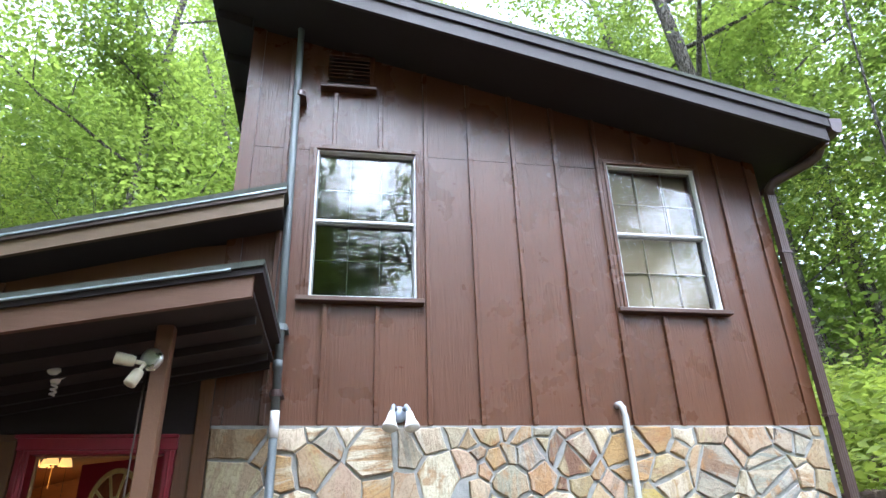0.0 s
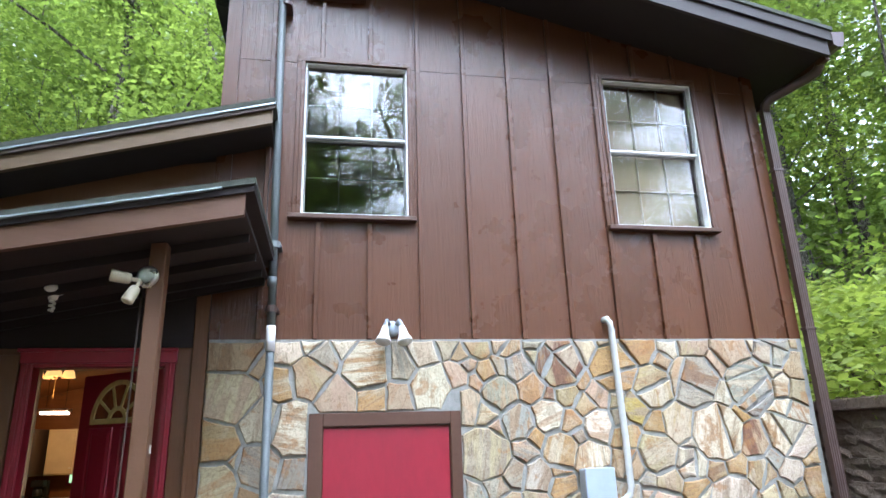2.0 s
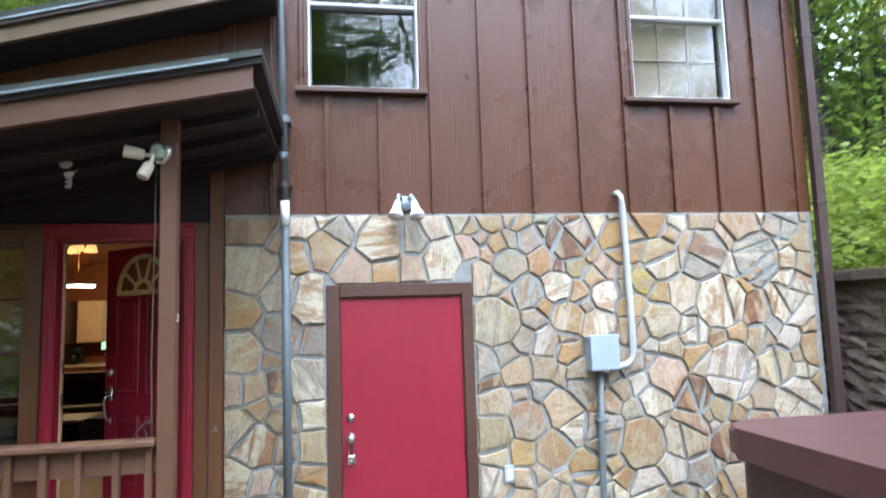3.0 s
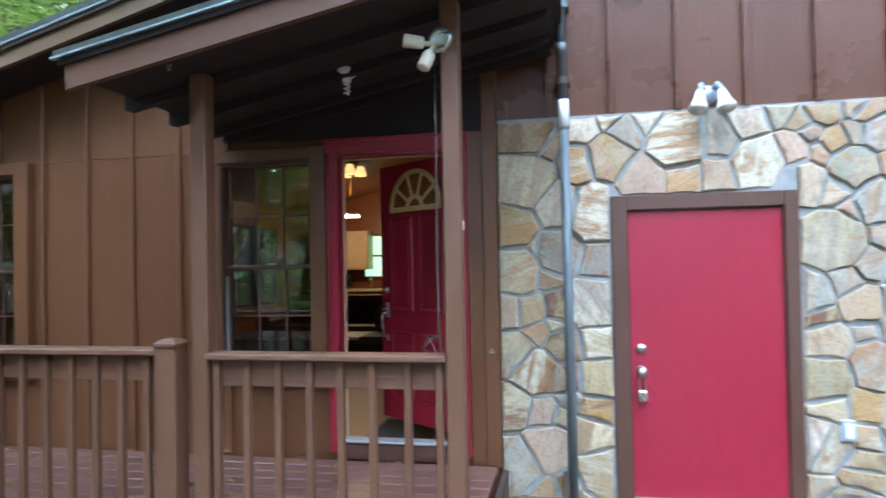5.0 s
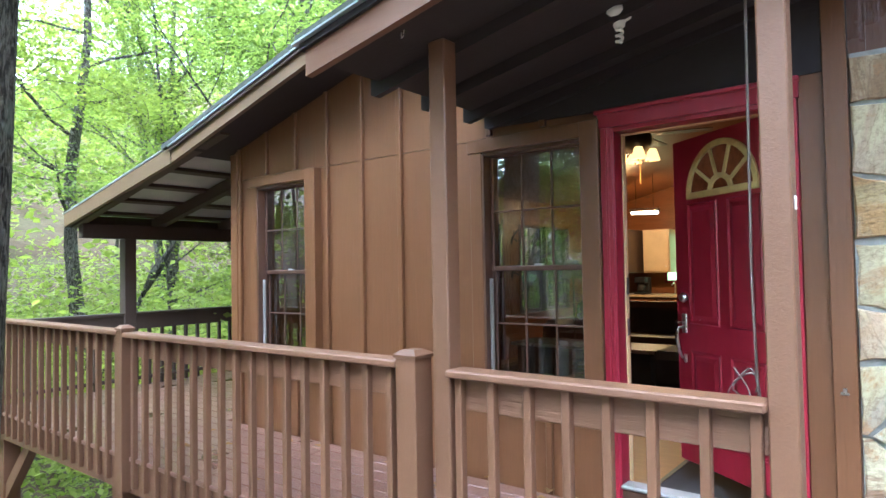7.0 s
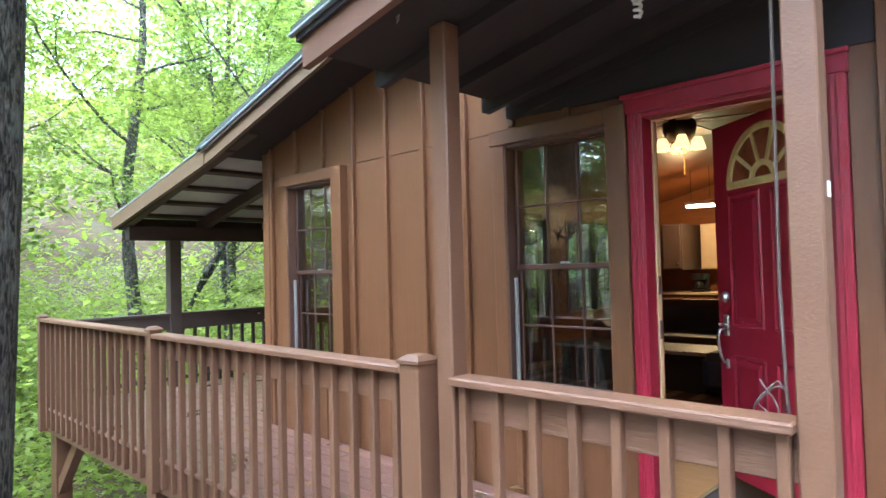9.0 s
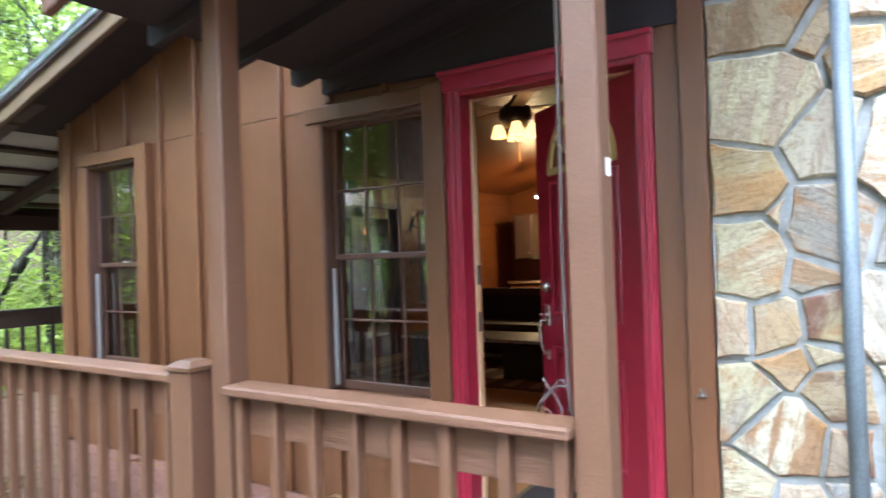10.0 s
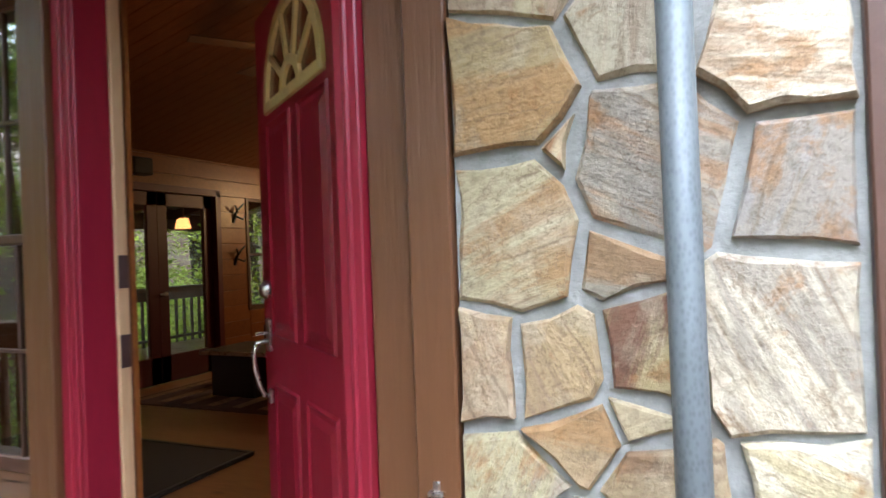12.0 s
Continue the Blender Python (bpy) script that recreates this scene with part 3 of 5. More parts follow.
def ribbed(points, w, d):
    """A flat ribbed downspout along points."""
    prof = []
    for k in range(9):
        prof.append((-w / 2 + w * k / 8, -d / 2 + (0.004 if k % 2 else 0)))
    prof += [(w / 2, d / 2), (-w / 2, d / 2)]
    bm = bmesh.new()
    rings = []
    pts = [Vector(p) for p in points]
    for i, p in enumerate(pts):
        t = (pts[min(i + 1, len(pts) - 1)] - pts[max(i - 1, 0)]).normalized()
        side = Vector((1, 0, 0)) - t * t.x
        side = side.normalized() if side.length > 0.3 else Vector((0, 0, 1)).cross(t).normalized()
        nrm = side.cross(t).normalized()
        if nrm.y > 0:
            nrm = -nrm
        rings.append([bm.verts.new(p + side * u - nrm * v) for u, v in prof])
    for r0, r1 in zip(rings, rings[1:]):
        for k in range(len(prof)):
            bm.faces.new((r0[k], r0[(k + 1) % len(prof)], r1[(k + 1) % len(prof)], r1[k]))
    bm.faces.new(rings[0])
    bm.faces.new(rings[-1][::-1])
    return bm


part("outlet", tube([(4.93, 4.55, 5.12), (4.93, 4.55, 5.02), (4.91, 4.58, 4.97), (4.85, 4.64, 4.93), (4.72, 4.78, 4.88), (4.62, 4.88, 4.84), (4.59, 4.92, 4.79), (4.585, 4.93, 4.72)],
                    0.045, 10), BROWNMETAL, gutter, smooth=True)
part("downspout", ribbed([(4.585, 4.935, 4.76), (4.585, 4.935, 2.5), (4.585, 4.935, 0.12)], 0.085, 0.06), BROWNMETAL, gutter)
part("shoe", ribbed([(4.585, 4.935, 0.13), (4.585, 4.90, 0.06), (4.585, 4.78, 0.02)], 0.085, 0.06), BROWNMETAL, gutter)
for z in (4.1, 2.6):
    part("strap", box(4.53, 4.64, 4.90, 4.97, z, z + 0.025), BROWNMETAL, gutter)

# ---- gable vent, lamps and conduits on the tall wall ----
vent = thing("gable_vent", "brown louvred wooden gable vent under the eaves", "vent", at=(0.48, 5.0, 5.65))
part("frame", join(box(0.23, 0.28, 4.985, 5.03, 5.66, 6.08), box(0.67, 0.72, 4.985, 5.03, 5.66, 6.05), box(0.23, 0.72, 4.985, 5.03, 6.03, 6.08)), SIDING, vent)
part("sill", box(0.215, 0.735, 4.94, 5.03, 5.62, 5.66), TRIM, vent)
part("backing", box(0.28, 0.67, 5.015, 5.028, 5.66, 6.03), BLACK, vent)
for k in range(8):
    z = 5.675 + k * 0.045
    part("slat", prism([(4.978, z), (4.985, z - 0.004), (5.02, z + 0.034), (5.013, z + 0.038)], 0.28, 0.67, "x"), SIDING, vent)

mast = thing("electric_mast", "galvanised steel conduit with clamps climbing the wall", "conduit", at=(0.05, 4.87, 0))
part("pipe", tube([(0.065, 4.88, -0.02), (0.055, 4.88, 2.45)], 0.03, 14), GALV, mast, smooth=True)
part("sleeve", tube([(0.055, 4.88, 2.43), (0.053, 4.88, 2.62)], 0.034, 14), ALU, mast, "white taped sleeve", True)
part("pipe", tube([(0.053, 4.88, 2.62), (0.03, 4.88, 4.2), (0.0, 4.88, 7.0)], 0.031, 14), GALV, mast, smooth=True)
for z in (2.72, 3.22, 5.42):
    part("clamp", join(tube([(0.05, 4.88, z), (0.05, 4.88, z + 0.05)], 0.043, 14), box(0.0, 0.10, 4.87, 5.03, z + 0.012, z + 0.035)), BROWNMETAL if z != 3.22 else GALV, mast)
part("coupling", tube([(0.045, 4.88, 2.92), (0.045, 4.88, 2.99)], 0.036, 14), GALV, mast, smooth=True)
cord = thing("wall_cable", "thin black cable running down beside the conduit", "cable", at=(0.0, 5.0, 3))
part("wire", tube([(0.0, 5.02, 4.05), (-0.03, 4.99, 3.8), (-0.035, 4.99, 3.4), (-0.01, 5.0, 3.1)], 0.005, 6), BLACK, cord)

flood = thing("twin_floodlight", "weathered white twin floodlight on the stone wall", "floodlight", at=(0.96, 4.96, 2.55))
part("base", lathe([(0.03, 0), (0.06, 0.0), (0.062, 0.02), (0.04, 0.05)], (0.96, 5.02, 2.62), (0, -1, 0)), GREYBOX, flood, smooth=True)
for s in (-1, 1):
    a = Vector((0.96 + s * 0.03, 4.95, 2.64))
    part("arm", tube([a, a + Vector((s * 0.018, -0.02, 0.03)), a + Vector((s * 0.03, -0.05, 0.0)), a + Vector((s * 0.035, -0.06, -0.05))], 0.018, 10), GREYBOX, flood, smooth=True)
    head = part("lamp_head", lathe([(0.022, 0), (0.03, 0.03), (0.036, 0.07), (0.058, 0.12), (0.06, 0.135)], a + Vector((s * 0.033, -0.055, -0.02)), (s * 0.16, -0.35, -1)), WHITE, flood, smooth=True)
    part("lens", lathe([(0.055, 0.0), (0.045, 0.012), (0.0, 0.018)], a + Vector((s * 0.033, -0.055, -0.02)) + 0.134 * Vector((s * 0.16, -0.35, -1)).normalized(), (s * 0.16, -0.35, -1)), LAMPGLASS, head)

feed = thing("spa_disconnect_box", "grey steel disconnect box fed by a bent plastic conduit", "electric box", at=(2.5, 4.95, 1.25))
part("body", box(2.385, 2.61, 4.86, 4.985, 1.26, 1.535, 0.008), GREYBOX, feed)
part("lid", box(2.378, 2.617, 4.842, 4.862, 1.27, 1.545, 0.006), GREYBOX, feed)
part("latch", box(2.48, 2.52, 4.835, 4.85, 1.255, 1.285), STEEL, feed)
bend = [(2.775, 4.93, 1.40)] + [(2.775 - 0.11 * (1 - math.cos(radians(a))), 4.93, 1.40 - 0.11 * math.sin(radians(a))) for a in (30, 60, 90)] + [(2.60, 4.93, 1.29)]
part("conduit", tube([(2.735, 5.03, 2.70), (2.74, 4.97, 2.70), (2.745, 4.935, 2.665), (2.75, 4.93, 2.60), (2.77, 4.93, 1.8)] + bend, 0.026, 12), PVC, feed, "white-grey plastic conduit", True)
part("lower_conduit", tube([(2.48, 4.93, 1.27), (2.46, 4.93, 0.6), (2.44, 4.90, 0.1), (2.45, 4.86, -0.06)], 0.026, 12), GALV, feed, smooth=True)
part("strap", box(2.43, 2.52, 4.9, 4.99, 0.86, 0.885), GALV, feed)

outlet = thing("outdoor_outlet", "small weathered outdoor socket in the stone wall", "socket", at=(1.71, 4.98, 0.44))
part("plate", box(1.675, 1.755, 4.965, 4.99, 0.44, 0.57, 0.006), GREYBOX, outlet)
part("cover", box(1.695, 1.735, 4.955, 4.967, 0.46, 0.55, 0.005), WHITE, outlet)

# ---- store-room door in the stone wall ----
store = tagged(new("door_2"), "plain red painted flush door in a brown frame, closed", "door", kind="structure")
part("slab", box(0.452, 1.388, 5.012, 5.055, 0.025, 1.885, 0.004), RED, store)
part("frame", join(box(0.344, 0.445, 4.982, 5.12, -0.1, 1.99), box(1.395, 1.478, 4.982, 5.12, -0.1, 1.99), box(0.445, 1.395, 4.982, 5.12, 1.895, 1.99)), TRIM, store)
part("stop", join(box(0.43, 0.452, 5.005, 5.12, 0, 1.895), box(1.388, 1.41, 5.005, 5.12, 0, 1.895), box(0.44, 1.40, 5.005, 5.12, 1.885, 1.91)), TRIM, store)
part("threshold", box(0.445, 1.395, 4.97, 5.10, -0.02, 0.018), ALU, store, "white metal threshold")
part("deadbolt", lathe([(0.03, 0), (0.033, 0.01), (0.026, 0.022), (0.012, 0.026)], (0.515, 5.012, 0.99), (0, -1, 0)), STEEL, store, smooth=True)
knob = part("knob", lathe([(0.034, 0), (0.034, 0.008), (0.014, 0.014), (0.014, 0.035), (0.032, 0.05), (0.033, 0.07), (0.02, 0.082)], (0.515, 5.012, 0.845), (0, -1, 0)), STEEL, store, smooth=True)
lock = part("padlock", box(0.487, 0.547, 4.955, 4.99, 0.655, 0.725, 0.008), STEEL, store, "steel padlock hanging from the knob")
part("shackle", tube([(0.497, 4.97, 0.72), (0.497, 4.97, 0.80), (0.505, 4.97, 0.83), (0.517, 4.97, 0.84), (0.529, 4.97, 0.83), (0.537, 4.97, 0.80), (0.537, 4.97, 0.72)], 0.006, 8), STEEL, lock, smooth=True)

# ---- main roof over the house front and the side porch ----
mroof = tagged(new("roof_main"), "low gable roof running out over the side porch, tan rake boards", "roof", kind="structure")
KX, EX = -5.72, -8.1


def roof_z(x):
    return 4.29 + 0.268 * x if x > KX else 4.29 + 0.268 * KX + 0.197 * (x - KX)


def strip(lo, hi, a, b):
    return [(a, roof_z(a) + lo), (b, roof_z(b) + lo), (b, roof_z(b) + hi), (a, roof_z(a) + hi)]


part("rake_board", prism(strip(-0.155, -0.005, KX + 0.004, 0.01), 4.60, 4.64), RAKE, mroof)
part("rake_board", prism(strip(-0.155, -0.005, EX, KX - 0.004), 4.597, 4.637), RAKE, mroof)
part("rake_cap", prism(strip(-0.045, 0.0, KX, 0.03), 4.575, 4.60), DARKWOOD, mroof)
part("shingle_edge", prism(strip(0.0, 0.04, KX - 0.1, 0.03), 4.56, 13.2), SHINGLE, mroof)
part("drip_edge", prism(strip(-0.012, 0.003, KX, 0.03), 4.562, 4.575), DRIP, mroof)
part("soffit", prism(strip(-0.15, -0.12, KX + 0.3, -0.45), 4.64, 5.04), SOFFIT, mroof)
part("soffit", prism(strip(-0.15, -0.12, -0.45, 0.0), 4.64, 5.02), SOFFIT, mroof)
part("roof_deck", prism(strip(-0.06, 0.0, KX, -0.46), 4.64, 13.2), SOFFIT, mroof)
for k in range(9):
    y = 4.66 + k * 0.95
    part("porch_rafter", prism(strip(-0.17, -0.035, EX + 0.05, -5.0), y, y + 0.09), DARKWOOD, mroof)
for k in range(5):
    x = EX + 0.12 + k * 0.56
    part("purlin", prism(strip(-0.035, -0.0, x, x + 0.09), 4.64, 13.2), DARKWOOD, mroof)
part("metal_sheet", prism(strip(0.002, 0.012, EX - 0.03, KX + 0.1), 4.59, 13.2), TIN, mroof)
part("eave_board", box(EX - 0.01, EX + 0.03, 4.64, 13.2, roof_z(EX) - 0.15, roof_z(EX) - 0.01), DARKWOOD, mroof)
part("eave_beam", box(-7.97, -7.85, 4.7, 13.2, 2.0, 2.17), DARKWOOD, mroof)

# ---- small roof over the entry ----
porch = tagged(new("roof_entry"), "small sloping entry roof with brown fascia and exposed rafters", "roof", kind="structure")


def pz(x):
    return 2.98 + 0.195 * x


def pstrip(lo, hi, a, b):
    return [(a, pz(a) + lo), (b, pz(b) + lo), (b, pz(b) + hi), (a, pz(a) + hi)]


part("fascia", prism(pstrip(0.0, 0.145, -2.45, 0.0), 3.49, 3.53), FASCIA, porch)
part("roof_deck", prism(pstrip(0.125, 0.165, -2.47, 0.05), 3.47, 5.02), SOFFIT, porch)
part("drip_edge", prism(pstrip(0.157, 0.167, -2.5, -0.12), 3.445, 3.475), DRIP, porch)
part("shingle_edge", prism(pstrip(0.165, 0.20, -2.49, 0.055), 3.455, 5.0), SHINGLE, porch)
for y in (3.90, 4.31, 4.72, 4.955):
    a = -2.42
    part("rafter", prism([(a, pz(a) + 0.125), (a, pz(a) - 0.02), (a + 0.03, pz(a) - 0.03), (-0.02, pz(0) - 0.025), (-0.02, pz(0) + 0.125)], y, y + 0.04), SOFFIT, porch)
# dark board added over the wall, standing in for shade above the door trim
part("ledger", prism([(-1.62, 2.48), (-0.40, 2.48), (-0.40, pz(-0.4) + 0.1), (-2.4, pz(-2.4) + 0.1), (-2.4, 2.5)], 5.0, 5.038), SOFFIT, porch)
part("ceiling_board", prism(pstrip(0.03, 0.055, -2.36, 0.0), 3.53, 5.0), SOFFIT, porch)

# ---- posts ----
for nm, lab, x0, x1, y0, y1, z0, z1, mat in (
        ("porch_post", "square brown painted porch post with a worn face", -0.55, -0.458, 3.815, 3.907, DECKZ, pz(-0.5) + 0.03, RAIL),
        ("porch_post", "square brown painted porch post beside the railing", -1.955, -1.86, 3.81, 3.905, DECKZ, pz(-1.9) + 0.03, RAIL),
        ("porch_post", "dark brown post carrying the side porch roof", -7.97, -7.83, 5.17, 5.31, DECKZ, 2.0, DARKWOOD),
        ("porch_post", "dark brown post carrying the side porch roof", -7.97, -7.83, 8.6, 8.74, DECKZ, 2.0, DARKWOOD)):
    p = thing(nm, lab, "post", "porch posts", at=((x0 + x1) / 2, (y0 + y1) / 2, z0))
    part("shaft", box(x0, x1, y0, y1, z0, z1, 0.006), mat, p)
    if x0 > -1:
        part("paper_tag", box(-0.464, -0.4555, 3.862, 3.894, 1.745, 1.79, 0.001), WHITE, p, "torn white paper tag")

# ---- deck ----
deck = tagged(new("deck"), "red-brown painted plank deck wrapping the house front", "deck", kind="structure")
part("rim", box(-7.98, -0.44, 3.85, 3.89, -0.08, DECKZ - 0.03), RAIL, deck)
part("rim", box(-0.48, -0.44, 3.89, 5.0, -0.1, DECKZ - 0.03), RAIL, deck)
part("rim", box(-7.98, -7.94, 3.89, 13.0, -0.08, DECKZ - 0.03), RAIL, deck)
for k in range(20):
    x = -7.6 + k * 0.4
    part("joist", box(x, x + 0.04, 3.89, 5.03 if x > -5.4 else 12.9, -0.05, DECKZ - 0.03), DARKWOOD, deck)
yy, k = 3.83, 0
while yy < 12.8:
    x1 = -0.43 if yy < 4.9 else -5.37
    cut = random.uniform(-5, -2.6) if yy < 4.9 else -6.6 + random.uniform(-0.5, 0.5)
    for a, b in ((-8.0, cut - 0.002), (cut + 0.002, x1)):
        part("plank", box(a, b, yy, yy + 0.133, DECKZ - 0.032 + random.uniform(-0.001, 0.001), DECKZ + random.uniform(-0.0015, 0.0015), 0.004), DECK, deck)
    yy += 0.14
for x, y in ((-7.9, 3.93), (-5.3, 3.93), (-3.0, 3.93), (-7.9, 7.0), (-7.9, 10.5)):
    z0 = float(land(x, y)) - 0.1
    sp = thing("deck_support_post", "brown timber post under the deck", "post", "deck supports", at=(x, y, z0))
    part("shaft", box(x - 0.09, x + 0.09, y - 0.02, y + 0.14, z0, -0.08, 0.006), RAIL, sp)
    if x < -5 and y < 4:
        part("brace", prism([(x + 0.09, -0.75), (x + 0.09, -0.58), (x + 0.62, -0.08), (x + 0.78, -0.08)], y + 0.0, y + 0.09), RAIL, sp)


def railing(name, label, x0, x1, y, top, bottom, spacing, centers=None, rail_low=None):
    """A run of railing along x: cap, board behind, square balusters."""
    r = thing(name, label, "railing", "deck railings", at=((x0 + x1) / 2, y, bottom))
    part("cap", box(x0, x1, y - 0.055, y + 0.075, top - 0.036, top, 0.007), RAILX, r)
    part("backing_board", box(x0, x1, y + 0.022, y + 0.06, top - 0.036 - 0.15, top - 0.037, 0.004), RAILX, r)
    k = max(1, round((x1 - x0) / spacing))
    me = None
    for x in centers or [x0 + (i + 0.5) * (x1 - x0) / k for i in range(k)]:
        if me is None:
            b = part("baluster", box(-0.019, 0.019, y - 0.02, y + 0.02, bottom, top - 0.037, 0.004), RAIL, r)
            me = b.data
            b.location = b.location + Vector((x, 0, 0))
        else:
            b = new("baluster", me)
            b.location = (x, 0, 0)
            adopt(b, r)
    if rail_low:
        part("bottom_rail", box(x0, x1, y + 0.0, y + 0.06, rail_low - 0.04, rail_low, 0.004), RAILX, r)
    return r


railing("railing", "brown painted railing between the entry posts", -1.86, -0.55, 3.83, 1.115, 0.29, 0.182, [-1.815, -1.64, -1.46, -1.283, -1.112, -0.94, -0.752, -0.588], 0.33)
railing("railing", "long brown painted deck railing with square balusters", -4.93, -2.16, 3.83, 1.135, -0.02, 0.163)
railing("railing", "brown painted deck railing at the outer corner", -7.86, -5.02, 3.83, 1.145, -0.02, 0.163)
for x0, x1, lab in ((-2.16, -2.035, "brown newel post with a pointed top beside the entry"), (-5.02, -4.93, "slim brown railing post with a flat cap"), (-7.94, -7.86, "brown railing post at the deck corner")):
    p = thing("railing_post", lab, "post", "railing posts", at=((x0 + x1) / 2, 3.83, -0.05))
    c = (x0 + x1) / 2
    part("shaft", box(x0, x1, 3.775, 3.775 + (x1 - x0), -0.06, 1.15, 0.004), RAIL, p)
    w = x1 - x0
    bm = bmesh.new()
    lo = [bm.verts.new((c + s * (w / 2 + 0.008), 3.775 + w / 2 + t * (w / 2 + 0.008), 1.15)) for s, t in ((-1, -1), (1, -1), (1, 1), (-1, 1))]
    md = [bm.verts.new((v.co.x, v.co.y, 1.165)) for v in lo]
    hi = [bm.verts.new((c + s * w * 0.3, 3.775 + w / 2 + t * w * 0.3, 1.187)) for s, t in ((-1, -1), (1, -1), (1, 1), (-1, 1))]
    for a, b in ((lo, md), (md, hi)):
        for i in range(4):
            bm.faces.new((a[i], a[(i + 1) % 4], b[(i + 1) % 4], b[i]))
    bm.faces.new(lo[::-1])
    bm.faces.new(hi)
    part("top", bm, RAIL, p)
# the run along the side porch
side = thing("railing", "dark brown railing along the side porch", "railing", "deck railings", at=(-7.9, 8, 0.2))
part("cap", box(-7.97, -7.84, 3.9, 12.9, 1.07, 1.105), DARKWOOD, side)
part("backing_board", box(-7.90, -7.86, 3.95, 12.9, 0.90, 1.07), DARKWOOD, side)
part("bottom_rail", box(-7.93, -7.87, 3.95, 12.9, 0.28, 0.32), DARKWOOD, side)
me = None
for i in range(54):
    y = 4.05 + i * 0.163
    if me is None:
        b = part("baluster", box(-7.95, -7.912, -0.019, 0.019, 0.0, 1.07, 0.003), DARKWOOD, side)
        me = b.data
        b.location = b.location + Vector((0, y, 0))
    else:
        b = new("baluster", me)
        b.location = (0, y, 0)
        adopt(b, side)

# ---- entry door ----
entry = tagged(new("door_1"), "red panelled entry door with a brass fanlight, standing ajar", "door", kind="structure")
part("trim", join(box(-1.632, -1.562, 4.985, 5.04, 0.24, 2.37), box(-0.680, -0.617, 4.985, 5.04, 0.24, 2.37), box(-1.645, -0.607, 4.98, 5.04, 2.37, 2.465)), RED, entry)
part("trim_bead", join(box(-1.600, -1.585, 4.978, 4.99, 0.24, 2.37), box(-0.655, -0.64, 4.978, 4.99, 0.24, 2.37), box(-1.66, -0.60, 4.965, 5.0, 2.45, 2.475)), RED, entry)
part("jamb", join(box(-1.575, -1.552, 4.995, 5.11, 0.24, 2.37), box(-0.69, -0.66, 4.995, 5.17, 0.24, 2.37), box(-1.56, -0.68, 5.0, 5.11, 2.345, 2.375)), RED, entry)
part("inner_jamb", join(box(-1.575, -1.545, 5.11, 5.152, 0.24, 2.37), box(-1.56, -0.68, 5.11, 5.152, 2.34, 2.375)), RAWPINE, entry, "unpainted pine inner jamb")
for z in (1.16, 1.40):
    part("strike_plate", box(-1.5455, -1.542, 5.114, 5.148, z, z + 0.10, 0.001), BROWNMETAL, entry)
part("threshold", box(-1.56, -0.66, 4.985, 5.10, 0.305, 0.328, 0.008), MUNTIN, entry, "worn pale threshold")
part("riser", box(-1.56, -0.66, 5.0, 5.06, 0.19, 0.30), TRIM, entry)

DW, DH = 0.88, 2.0
dm = Matrix.Translation((-0.70, 5.115, 0.345)) @ Matrix.Rotation(radians(180 - 36.5), 4, 'Z')


def door_part(name, bm, mat, parent, label="", smooth=False):
    bmesh.ops.transform(bm, matrix=dm, verts=bm.verts)
    return part(name, bm, mat, parent, label, smooth)


# the leaf runs from the hinge along +x; +y is its outer face
leaf = door_part("leaf", box(0.0, DW, -0.022, 0.022, 0.01, DH, 0.003), RED, entry)


def raised(x0, x1, z0, z1):
    bm = join(box(x0, x1, 0.0205, 0.024, z0, z1, 0.001))
    out = bmesh.new()
    rings = []
    for inset, d in ((0.0, 0.022), (0.008, 0.030), (0.018, 0.024), (0.03, 0.023), (0.055, 0.031)):
        rings.append([out.verts.new((x, d, z)) for x, z in ((x0 + inset, z0 + inset), (x1 - inset, z0 + inset), (x1 - inset, z1 - inset), (x0 + inset, z1 - inset))])
    for a, b in zip(rings, rings[1:]):
        for i in range(4):
            out.faces.new((a[i], a[(i + 1) % 4], b[(i + 1) % 4], b[i]))
    out.faces.new(rings[-1])
    bm.free()
    return out


for x0, x1 in ((0.13, 0.40), (0.48, 0.75)):
    door_part("panel", raised(x0, x1, 0.86, 1.60), RED, leaf)
    door_part("panel", raised(x0, x1, 0.18, 0.70), RED, leaf)
# fanlight: half-round frame, spokes, hub
fx, fz, fr = 0.44, 1.645, 0.30
ring = bmesh.new()
outer, inner = arc(fx, fz, fr, 0, 180, 20), arc(fx, fz, fr - 0.035, 0, 180, 20)
for y0, y1 in ((0.022, 0.036),):
    vs = [[ring.verts.new((x, y, z)) for x, z in c] for c in (outer, inner) for y in (y0, y1)]
    for i in range(20):
        ring.faces.new((vs[1][i], vs[1][i + 1], vs[3][i + 1], vs[3][i]))
        ring.faces.new((vs[0][i], vs[0][i + 1], vs[1][i + 1], vs[1][i]))
        ring.faces.new((vs[2][i], vs[2][i + 1], vs[3][i + 1], vs[3][i]))
fan = door_part("fanlight_frame", join(ring, box(fx - fr, fx + fr, 0.022, 0.037, fz - 0.022, fz + 0.018)), GOLD, leaf, "yellowed brass fanlight frame")
